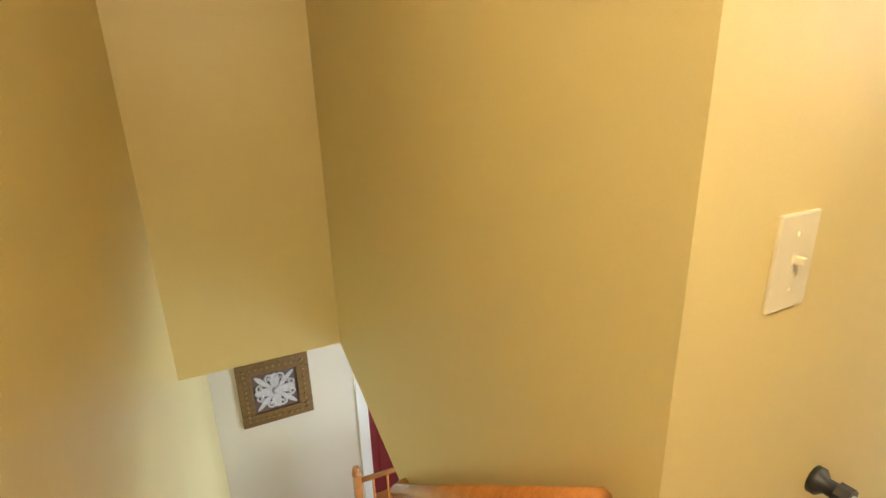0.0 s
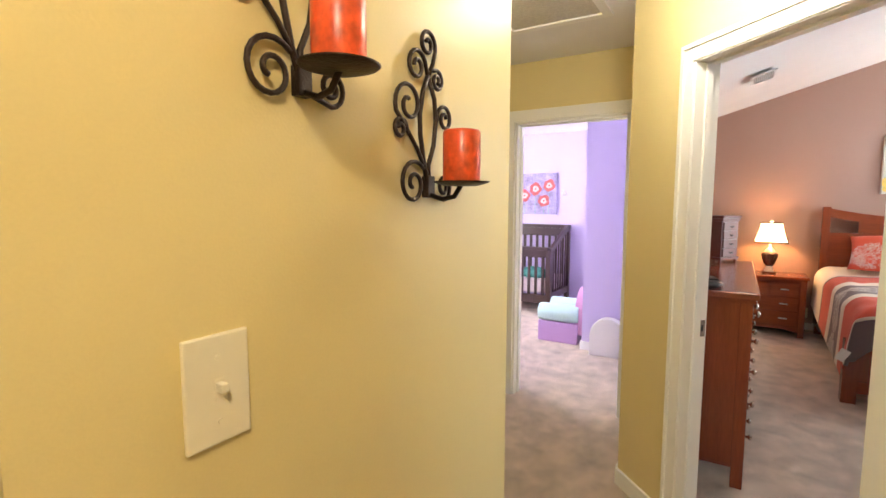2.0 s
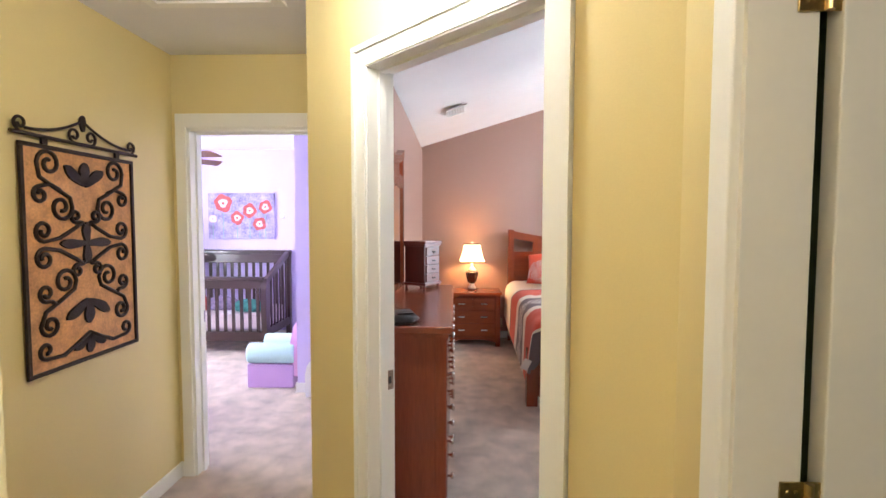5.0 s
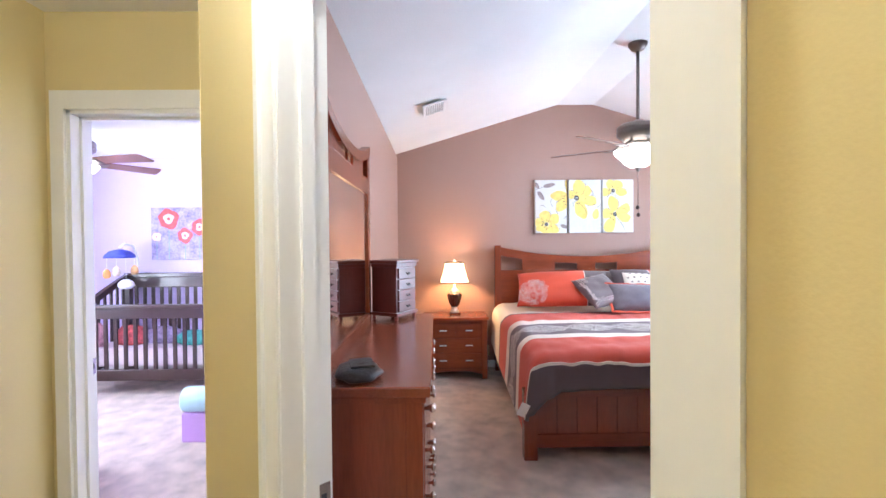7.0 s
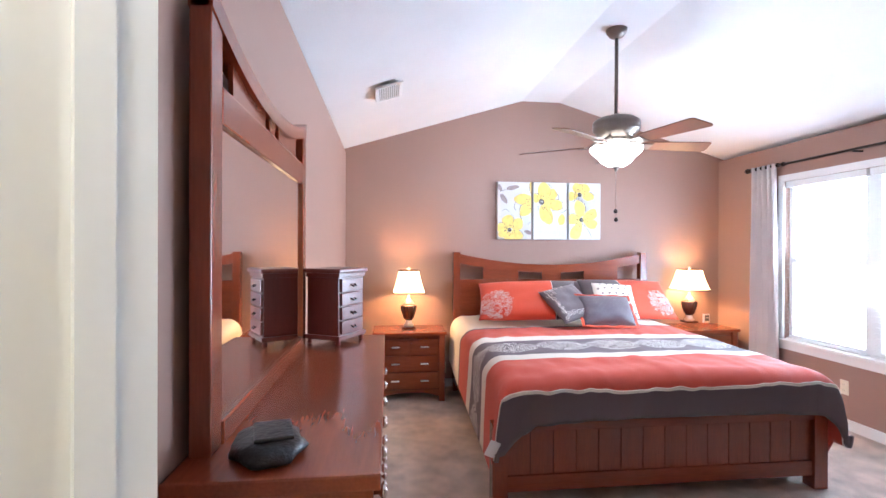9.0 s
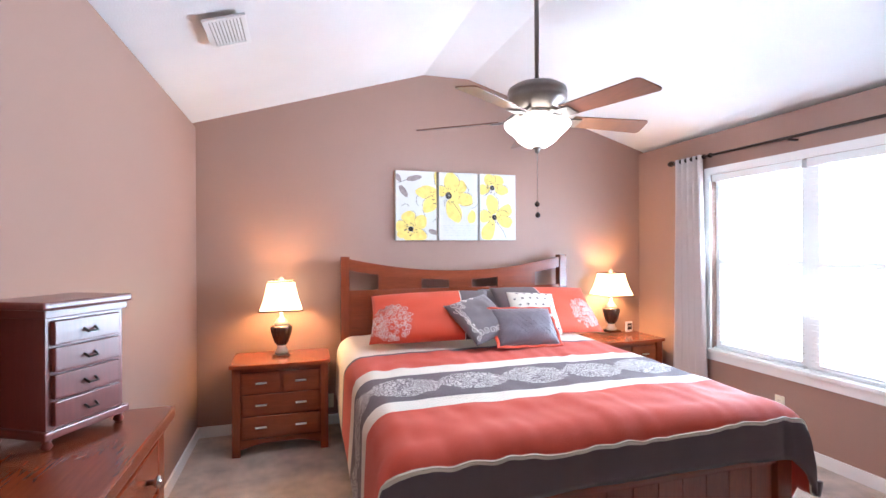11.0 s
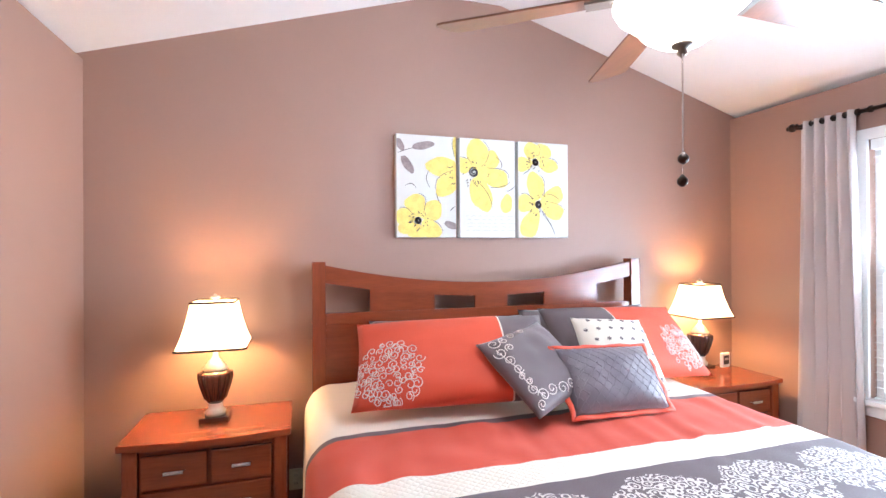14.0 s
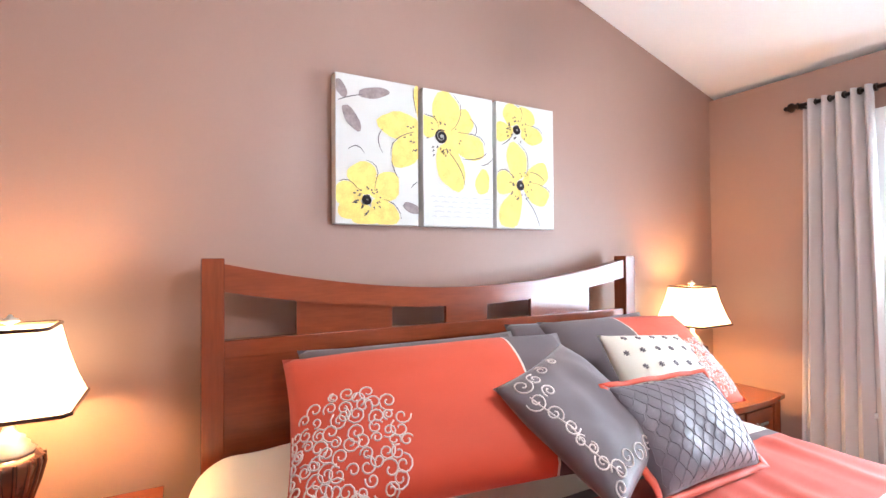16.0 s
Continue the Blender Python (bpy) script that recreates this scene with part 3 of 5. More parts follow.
def dresser():
    d = thing("dresser", pose(3.395, 0.345, 0), "long cherry-stained wooden dresser with nickel knobs and a glossy top", "dresser")
    L, D, H = 1.51, 0.412, 1.019
    part("top", boxes((0, L, -D, 0, H - 0.035, H)), WOODX, d, bevel=0.006)
    part("moulding", boxes((0.015, L - 0.015, -D + 0.015, 0, H - 0.055, H - 0.035)), WOODX, d)
    part("body", boxes((0.04, L - 0.04, -D + 0.045, -0.005, 0.10, H - 0.055)), WOODZ, d)
    for x in (0.025, L - 0.085):
        for y in (-D + 0.025, -0.06):
            part("leg", boxes((x, x + 0.06, y, y + 0.055, 0, H - 0.055)), WOODZ, d, bevel=0.004)
    cols, hs = 3, [(0.82, 0.945), (0.665, 0.805), (0.49, 0.65), (0.31, 0.475), (0.13, 0.295)]
    w = (L - 0.18) / cols
    for z0, z1 in hs:
        for i in range(cols):
            x0 = 0.09 + w * i
            f = part("drawer", boxes((x0 + 0.006, x0 + w - 0.006, -D + 0.022, -D + 0.046, z0, z1)), WOODX, d, bevel=0.004)
            for k in (0.25, 0.75):
                bm = lathe([(0.007, 0), (0.006, 0.014), (0.015, 0.02), (0.016, 0.028), (0.009, 0.034)], 12)
                bmesh.ops.transform(bm, matrix=pose(x0 + w * k, -D + 0.022, (z0 + z1) / 2, 90), verts=bm.verts[:])
                part("knob", bm, NICKEL, f, "polished nickel knob", smooth=True)
    n = 12
    part("apron", prism([(0.085, 0.13), (L - 0.085, 0.13)] + [(L - 0.085 - (L - 0.17) * i / n, 0.06 + 0.05 * math.sin(math.pi * i / n)) for i in range(n + 1)], 0.02, "y", -D + 0.03), WOODX, d)


dresser()
GLASSM = mat("silvered_mirror", (0.85, 0.86, 0.85), 0.02, 1.0, 0.0, bump=0.0)


def dresser_mirror():
    mr = thing("mirror", pose(3.50, 0.287, 1.019), "large cherry-stained dresser mirror with a sagging top rail", "mirror")
    L, z0, zt = 1.165, 0.055, 0.715
    def top(x, k):
        s = (x / L - 0.5) * 2
        return 0.893 + k + 0.10 * abs(s) ** 2.2
    part("glass", boxes((0.06, L - 0.06, 0.012, 0.018, z0, zt)), GLASSM, mr, "silvered mirror glass")
    for x in (0.0, L - 0.07):
        part("post", boxes((x, x + 0.07, 0, 0.045, 0.0, top(x + 0.035, -0.01))), WOODZ, mr, bevel=0.004)
    n = 20
    xs = [L * i / n for i in range(n + 1)]
    part("top_rail", prism([(x, top(x, 0.0)) for x in xs] + [(x, top(x, -0.05)) for x in xs[::-1]], 0.05, "y", -0.003), WOODX, mr)
    part("middle_rail", boxes((0.07, L - 0.07, 0.0, 0.04, zt, zt + 0.085)), WOODX, mr, bevel=0.004)
    part("bottom_rail", boxes((0.07, L - 0.07, -0.004, 0.045, 0.0, z0)), WOODX, mr, bevel=0.004)
    for x0, x1 in ((0.18, 0.49), (0.545, 0.62), (0.675, 0.985)):
        xx = [x0 + (x1 - x0) * i / 5 for i in range(6)]
        part("slat_panel", prism([(x, top(x, -0.045)) for x in xx] + [(x1, zt + 0.08), (x0, zt + 0.08)], 0.012, "y", 0.012), WOODX, mr)
    part("backing", boxes((0.05, L - 0.05, 0.02, 0.03, z0 - 0.03, zt + 0.03)), DARKY, mr)


dresser_mirror()


CHESTW = wood("dark_cherry_wood", (0.16, 0.034, 0.025), "z", 0.28, 0.35)


def jewellery_chest():
    c = thing("jewellery_chest", pose(4.755, 0.163, 1.019, 0, 0, -29), "small dark cherry jewellery chest with four drawers on the dresser", "jewellery box")
    # local: front faces -y
    w, d, h = 0.215, 0.18, 0.345
    part("top", boxes((-w / 2 - 0.012, w / 2 + 0.012, -d / 2 - 0.012, d / 2, h - 0.02, h)), CHESTW, c, bevel=0.006)
    part("neck", boxes((-w / 2 - 0.003, w / 2 + 0.003, -d / 2 - 0.003, d / 2 - 0.004, h - 0.04, h - 0.02)), CHESTW, c, bevel=0.003)
    part("body", boxes((-w / 2 + 0.006, w / 2 - 0.006, -d / 2 + 0.006, d / 2 - 0.006, 0.03, h - 0.04)), CHESTW, c)
    part("base", boxes((-w / 2 - 0.006, w / 2 + 0.006, -d / 2 - 0.006, d / 2, 0.025, 0.045)), CHESTW, c, bevel=0.004)
    for sx in (-1, 1):
        for y in (-d / 2 + 0.012, d / 2 - 0.015):
            part("foot", lathe([(0.008, 0), (0.013, 0.008), (0.009, 0.018), (0.013, 0.026)], 12, None, (sx * (w / 2 - 0.012), y, 0)), CHESTW, c, smooth=True)
    for i in range(4):
        z = 0.052 + i * 0.063
        f = part("drawer", boxes((-w / 2 + 0.02, w / 2 - 0.02, -d / 2 - 0.004, -d / 2 + 0.01, z, z + 0.057)), CHESTW, c, bevel=0.003)
        part("knob", tube([(-0.014, -d / 2 - 0.004, z + 0.03), (-0.012, -d / 2 - 0.016, z + 0.022), (0.012, -d / 2 - 0.016, z + 0.022), (0.014, -d / 2 - 0.004, z + 0.03)], 0.003, 6), IRON, f)


jewellery_chest()


# ---- ceiling fan ----
BLADE = wood("fan_blade_wood", (0.16, 0.06, 0.03), "x", 0.35, 0.3)
BOWL = mat("lit_frosted_bowl", (0.9, 0.88, 0.84), 0.5, vary=0.02, bump=0.0, emit=(1.0, 0.90, 0.76), power=7.0)


def ceiling_fan(m, drop, label, phase):
    fan = thing("ceiling_fan", m, label, "ceiling fan", "ceiling fans")
    # local: z = 0 where the canopy meets the ceiling; the motor hangs drop metres lower
    part("canopy", lathe([(0.075, 0.0), (0.072, -0.02), (0.05, -0.05), (0.02, -0.065)], 28), PEWTER, fan, smooth=True)
    part("rod", tube([(0, 0, -0.05), (0, 0, -drop + 0.05)], 0.013, 12), PEWTER, fan, smooth=True)
    z = -drop
    part("motor", lathe([(0.02, z + 0.08), (0.05, z + 0.065), (0.066, z + 0.055), (0.13, z + 0.045), (0.16, z + 0.025), (0.166, z), (0.157, z - 0.012), (0.166, z - 0.024), (0.158, z - 0.05), (0.12, z - 0.08), (0.11, z - 0.10)], 36), PEWTER, fan, smooth=True)
    part("switch_housing", lathe([(0.10, z - 0.10), (0.095, z - 0.12), (0.075, z - 0.15), (0.08, z - 0.17)], 30), NICKEL, fan, smooth=True)
    part("light_bowl", lathe([(0.180, z - 0.165), (0.184, z - 0.175), (0.170, z - 0.20), (0.127, z - 0.235), (0.105, z - 0.265), (0.06, z - 0.295), (0.02, z - 0.30)], 36), BOWL, fan, "glowing frosted glass bowl", smooth=True).visible_shadow = False
    part("finial", lathe([(0.03, z - 0.297), (0.028, z - 0.305), (0.012, z - 0.312), (0.014, z - 0.325), (0.004, z - 0.335)], 16), PEWTER, fan, smooth=True)
    for i in range(5):
        a = phase + 72 * i
        arm = tube([(0.08, 0, 0.06), (0.13, 0, 0.035), (0.19, 0, 0.0)], 0.013, 8)
        add_box(arm, 0.17, 0.26, -0.045, 0.045, -0.004, 0.002)
        bmesh.ops.transform(arm, matrix=pose(0, 0, z - 0.148, 0, 0, a) @ pose(0, 0, 0, -13), verts=arm.verts[:])
        part("blade_arm", arm, PEWTER, fan)
        out = [(0.21, -0.058), (0.66, -0.076), (0.678, -0.072), (0.69, -0.060), (0.712, 0.045), (0.713, 0.062), (0.705, 0.074), (0.69, 0.078), (0.21, 0.058)]
        bl = prism(out, 0.007, "z", 0.002)
        bmesh.ops.transform(bl, matrix=pose(0, 0, z - 0.145, 0, 0, a) @ pose(0, 0, 0, -13), verts=bl.verts[:])
        part("blade", bl, BLADE, fan, bevel=0.002)
    for dx, dy, ln in ((-0.008, 0.006, 0.315), (0.008, -0.006, 0.375)):
        part("pull_chain", tube([(dx, dy, z - 0.30), (dx, dy, z - 0.30 - ln)], 0.0015, 5), NICKEL, fan)
        part("pull_bob", lathe([(0.004, -0.02), (0.014, -0.012), (0.015, 0.0), (0.004, 0.014)], 12, None, (dx, dy, z - 0.30 - ln)), IRON, fan, smooth=True)
    return fan


ceiling_fan(pose(5.735, -1.708, RIDGE), 0.685, "pewter ceiling fan with five wooden blades and a lit glass bowl", -91)
ceiling_fan(pose(5.85, 2.85, 2.44), 0.16, "ceiling fan with wooden blades and a lit bowl in the nursery", -30)


# ---- cushions ----
def cushion_point(u, v, w, h, t, front=1.0):
    """A point of a stuffed cushion; u and v run from -1 to 1, local y is up, z is the front."""
    au, av = min(1, abs(u)), min(1, abs(v))
    x = u * w / 2 * (1 - 0.045 * (1 - av ** 2) * au ** 4)
    y = v * h / 2 * (1 - 0.06 * (1 - au ** 2) * av ** 4)
    k = (max(0.0, 1 - au ** 2.6) ** 0.55) * (max(0.0, 1 - av ** 2.6) ** 0.55)
    wr = 0.010 * noise.noise(Vector((u * 2.5 + w * 9, v * 2.5, t * 30))) * k
    return Vector((x, y, front * (t / 2 * k) + wr))


def cushion(name, m, w, h, t, material, label, n=26):
    bm = bmesh.new()
    lay = bm.loops.layers.uv.new("UVMap")
    for side in (1, -1):
        g = [[bm.verts.new(cushion_point(-1 + 2 * i / n, -1 + 2 * j / n, w, h, t, side)) for j in range(n + 1)] for i in range(n + 1)]
        for i in range(n):
            for j in range(n):
                f = bm.faces.new((g[i][j], g[i + 1][j], g[i + 1][j + 1], g[i][j + 1]))
                for lp, (a, b) in zip(f.loops, ((i, j), (i + 1, j), (i + 1, j + 1), (i, j + 1))):
                    lp[lay].uv = (a / n, b / n)
    bmesh.ops.remove_doubles(bm, verts=bm.verts[:], dist=0.0005)
    top = thing(name, m, label, "pillow", "pillows on the bed")
    part("cover", bm, material, top, smooth=True)
    return top


def split_cloth(name, left, right, at, line=None):
    m = mat(name, left, 0.7, vary=0.04, fine=600, bump=0.1, sheen=0.10)
    nt = m.node_tree
    uv, sep, ramp = nt.nodes.new("ShaderNodeUVMap"), nt.nodes.new("ShaderNodeSeparateXYZ"), nt.nodes.new("ShaderNodeValToRGB")
    nt.links.new(uv.outputs[0], sep.inputs[0])
    nt.links.new(sep.outputs[0], ramp.inputs[0])
    ramp.color_ramp.interpolation = "CONSTANT"
    e = ramp.color_ramp.elements
    e[0].color, e[1].position, e[1].color = (*left, 1), at, (0.75, 0.7, 0.62, 1)
    e.new(at + 0.008).color = (*right, 1)
    nt.links.new(ramp.outputs[0], nt.nodes["Principled BSDF"].inputs["Base Color"])
    return m


REDC, GREYC, IVORYC = (0.64, 0.075, 0.030), (0.116, 0.086, 0.092), (0.76, 0.70, 0.60)
THREAD = mat("ivory_embroidery_thread", (0.72, 0.64, 0.60), 0.6, vary=0.05, bump=0.1)
GREYM = mat("charcoal_satin_cloth", GREYC, 0.5, vary=0.06, fine=500, bump=0.1, sheen=0.3)
REDM = mat("coral_red_cloth", REDC, 0.65, vary=0.05, fine=500, bump=0.1, sheen=0.10)


def spiral(cx, cy, r0, r1, a0, turns, sgn=1, n=18):
    return [(cx + (r0 + (r1 - r0) * i / n) * math.cos(a0 + sgn * turns * 2 * math.pi * i / n), cy + (r0 + (r1 - r0) * i / n) * math.sin(a0 + sgn * turns * 2 * math.pi * i / n)) for i in range(n + 1)]


def embroider(top, w, h, t, curves, r=0.0023):
    bm = bmesh.new()
    for c in curves:
        pts = []
        for x, y in c:
            u, v = max(-0.985, min(0.985, x / (w / 2))), max(-0.985, min(0.985, y / (h / 2)))
            pts.append(cushion_point(u, v, w, h, t) + Vector((0, 0, 0.0015)))
        tube(pts, r, 5, bm)
    tagged(part("embroidery", bm, THREAD, top, "ivory embroidered scrollwork", smooth=True), kind="stuff")


def lace_corner(cx, cy, rx, ry, count, seed):
    rnd = random.Random(seed)
    out, spots = [], []
    while len(spots) < count:
        a, k = rnd.uniform(0, 2 * math.pi), math.sqrt(rnd.random())
        p = (cx + rx * k * math.cos(a), cy + ry * k * math.sin(a))
        if all((p[0] - q[0]) ** 2 + (p[1] - q[1]) ** 2 > 0.0007 for q in spots):
            spots.append(p)
        elif rnd.random() < 0.02:
            spots.append(p)
    for x, y in spots:
        r = rnd.uniform(0.014, 0.028)
        out.append(spiral(x, y, r, 0.005, rnd.uniform(0, 6.3), rnd.uniform(1.0, 1.6), rnd.choice((-1, 1)), 14))
    return out


def lay(centre, right, up):
    """The pose of a cushion from its middle, the way its right side points and the way its top points."""
    x = Vector(right).normalized()
    y = Vector(up)
    y = (y - x * y.dot(x)).normalized()
    m = Matrix((x, y, x.cross(y))).transposed().to_4x4()
    return Matrix.Translation(centre) @ m


back = cushion("pillow", lay((7.04, -1.47, 0.925), (-0.03, -1, 0), (0.30, 0, 0.35)), 0.88, 0.46, 0.17, GREYM, "charcoal grey pillow leaning on the headboard")
W, H, T = 0.90, 0.485, 0.19
sham1 = cushion("pillow_sham", lay((6.70, -1.352, 0.985), (-0.176, -0.85, 0.03), (0.381, 0, 0.29)), W, H, T, split_cloth("red_grey_sham", REDC, GREYC, 0.74), "coral red pillow sham with grey end and scroll embroidery")
embroider(sham1, W, H, T, lace_corner(-0.300, -0.100, 0.150, 0.145, 70, 5))
cushion("pillow", lay((7.10, -2.35, 0.93), (0.02, -1, 0), (0.25, 0, 0.38)), 0.88, 0.46, 0.15, GREYM, "charcoal grey pillow leaning on the headboard")
sham2 = cushion("pillow_sham", lay((6.89, -2.395, 0.965), (0.03, -0.88, -0.03), (0.34, 0, 0.33)), W, H, T, split_cloth("grey_red_sham", GREYC, REDC, 0.42), "coral red pillow sham with grey end and scroll embroidery")
embroider(sham2, W, H, T, lace_corner(0.30, -0.085, 0.130, 0.135, 62, 8))

sq = cushion("throw_pillow", lay((6.50, -1.660, 0.980), (0.134, -0.341, 0.058), (0.26, 0.13, 0.22)), 0.40, 0.40, 0.13, GREYM, "square charcoal throw pillow with ivory scroll embroidery")
curves = []
for i, (x, y, r) in enumerate(((-0.15, 0.155, 0.03), (-0.10, 0.15, 0.024), (-0.05, 0.16, 0.02), (-0.16, 0.10, 0.028), (-0.11, 0.10, 0.022), (-0.155, 0.05, 0.024), (-0.15, 0.0, 0.022), (-0.16, -0.035, 0.015), (-0.15, -0.065, 0.015), (-0.155, -0.10, 0.022), (-0.13, -0.14, 0.028), (-0.08, -0.135, 0.026), (-0.16, -0.165, 0.02), (-0.03, -0.155, 0.03), (0.025, -0.15, 0.024), (0.07, -0.165, 0.018), (0.02, 0.165, 0.016))):
    curves.append(spiral(x, y, r, 0.005, 0.9 * i, 1.4, 1 if i % 2 else -1))
curves.append([(-0.165, 0.12), (-0.16, 0.05), (-0.152, 0.0), (-0.16, -0.05), (-0.15, -0.10), (-0.13, -0.15)])
embroider(sq, 0.40, 0.40, 0.13, curves)

star = cushion("throw_pillow", lay((6.585, -2.125, 0.985), (-0.062, -0.444, -0.026), (0.30, -0.02, 0.30)), 0.37, 0.40, 0.14, mat("ivory_star_cloth", IVORYC, 0.7, vary=0.05, fine=400, bump=0.1), "ivory throw pillow dotted with small grey stars")
bm = bmesh.new()
for i in range(6):
    for j in range(6):
        cu, cv = -0.8 + 0.32 * i + (0.16 if j % 2 else 0), -0.8 + 0.32 * j
        if abs(cu) > 0.92:
            continue
        for k in range(3):
            a = k * math.pi / 3 + 0.3
            d = (0.055 * math.cos(a), 0.05 * math.sin(a))
            tube([cushion_point(cu + s * d[0], cv + s * d[1], 0.37, 0.40, 0.14) + Vector((0, 0, 0.001)) for s in (-1, 0, 1)], 0.0025, 4, bm)
tagged(part("star_print", bm, GREYM, star, "small grey star print"), kind="stuff")

QUILT = mat("quilted_charcoal_satin", (0.125, 0.10, 0.12), 0.45, vary=0.05, fine=500, bump=0.08, sheen=0.3)
lum = cushion("throw_pillow", lay((6.415, -1.965, 0.92), (0.024, -0.504, -0.02), (0.20, -0.026, 0.259)), 0.48, 0.295, 0.15, QUILT, "quilted charcoal lumbar pillow with a coral red flange")
bm = bmesh.new()
pts = [(-1, -1), (1, -1), (1, 1), (-1, 1)]
outer = [(-1.10, -1.13), (1.10, -1.13), (1.10, 1.10), (-1.10, 1.10)]
for k in range(4):
    a, b = Vector(pts[k]), Vector(pts[(k + 1) % 4])
    c, d = Vector(outer[k]), Vector(outer[(k + 1) % 4])
    n = 14
    for i in range(n):
        q = []
        s0, s1 = i / n, (i + 1) / n
        for base0, base1, s in ((a, b, s0), (a, b, s1), (c, d, s1), (c, d, s0)):
            e = base0.lerp(base1, s)
            q.append(bm.verts.new((e.x * 0.237, e.y * 0.1445, 0.006 * math.sin(s * 20 + k))))
        bm.faces.new(q)
bmesh.ops.remove_doubles(bm, verts=bm.verts[:], dist=0.0005)
flange = part("flange", bm, REDM, lum, "coral red flange", smooth=True)
so = flange.modifiers.new("thickness", "SOLIDIFY")
so.thickness = 0.006
bm = bmesh.new()
for k in range(-10, 11):
    line = []
    for i in range(25):
        v = -0.95 + 1.9 * i / 24
        u = k / 10.3 + 0.042 * math.sin(i * 1.5 + (k % 2) * 3.14)
        if abs(u) < 0.97:
            line.append(cushion_point(u, v, 0.48, 0.295, 0.15) + Vector((0, 0, 0.0005)))
    if len(line) > 2:
        tube(line, 0.0011, 4, bm)
tagged(part("quilting", bm, QUILT, lum), kind="stuff")
tagc = tagged(part("care_label", boxes((-0.003, 0.0, -0.03, 0.03, -0.09, 0.0)), WHITE), "white cloth care label hanging from the comforter hem", "label")
tagc.matrix_world = pose(4.972, -0.66, 0.42, 0, -6, 0) @ pose(0, 0, 0, 25)

# ---- triptych over the bed ----
CANVAS = mat("white_canvas", (0.64, 0.62, 0.58), 0.85, vary=0.03, scale=6, fine=500, bump=0.15)
PETAL = mat("yellow_paint", (0.80, 0.60, 0.16), 0.8, vary=0.22, scale=22, fine=200, bump=0.05)
INK = mat("grey_ink", (0.10, 0.085, 0.09), 0.8, vary=0.3, scale=30)
LEAFG = mat("taupe_paint", (0.28, 0.22, 0.21), 0.8, vary=0.3, scale=30)
FAINT = mat("faint_grey_ink", (0.50, 0.49, 0.48), 0.8, vary=0.1)


def flat_shape(points, w, h, lift):
    """A painted patch on a canvas, kept inside its edges; points in metres from the lower near corner."""
    bm = bmesh.new()
    vs = [bm.verts.new((-lift, -max(0.001, min(w - 0.001, x)), max(0.001, min(h - 0.001, y)))) for x, y in points]
    c = bm.verts.new((-lift, -sum(max(0.001, min(w - 0.001, p[0])) for p in points) / len(points), sum(max(0.001, min(h - 0.001, p[1])) for p in points) / len(points)))
    for i in range(len(vs)):
        try:
            bm.faces.new((c, vs[i], vs[(i + 1) % len(vs)]))
        except ValueError:
            pass
    return bm


def petal_outline(cx, cy, a, ln, wd, seed, n=18):
    rnd = random.Random(seed)
    ph = rnd.uniform(0, 6)
    out = []
    for i in range(n):
        s = 2 * math.pi * i / n
        k = 1 + 0.07 * math.sin(3 * s + ph) + 0.04 * math.sin(5 * s + 2 * ph)
        x, y = ln / 2 + ln / 2 * math.cos(s) * k, wd / 2 * math.sin(s) * k * (0.72 + 0.28 * (1 + math.cos(s)) / 2)
        out.append((cx + x * math.cos(a) - y * math.sin(a), cy + x * math.sin(a) + y * math.cos(a)))
    return out


def ribbon(points, wd):
    left, right = [], []
    for i, p in enumerate(points):
        q, r = points[max(0, i - 1)], points[min(len(points) - 1, i + 1)]
        d = Vector((r[0] - q[0], r[1] - q[1])).normalized()
        k = wd * (0.4 + 0.6 * math.sin(math.pi * i / (len(points) - 1)))
        left.append((p[0] - d.y * k, p[1] + d.x * k))
        right.append((p[0] + d.y * k, p[1] - d.x * k))
    return left, right


def stroke(bm, points, wd, w, h, lift):
    left, right = ribbon(points, wd)
    inside = [0.002 < p[0] < w - 0.002 and 0.002 < p[1] < h - 0.002 for p in points]
    for i in range(len(points) - 1):
        if inside[i] and inside[i + 1]:
            bm.faces.new([bm.verts.new((-lift, -p[0], p[1])) for p in (left[i], left[i + 1], right[i + 1], right[i])])


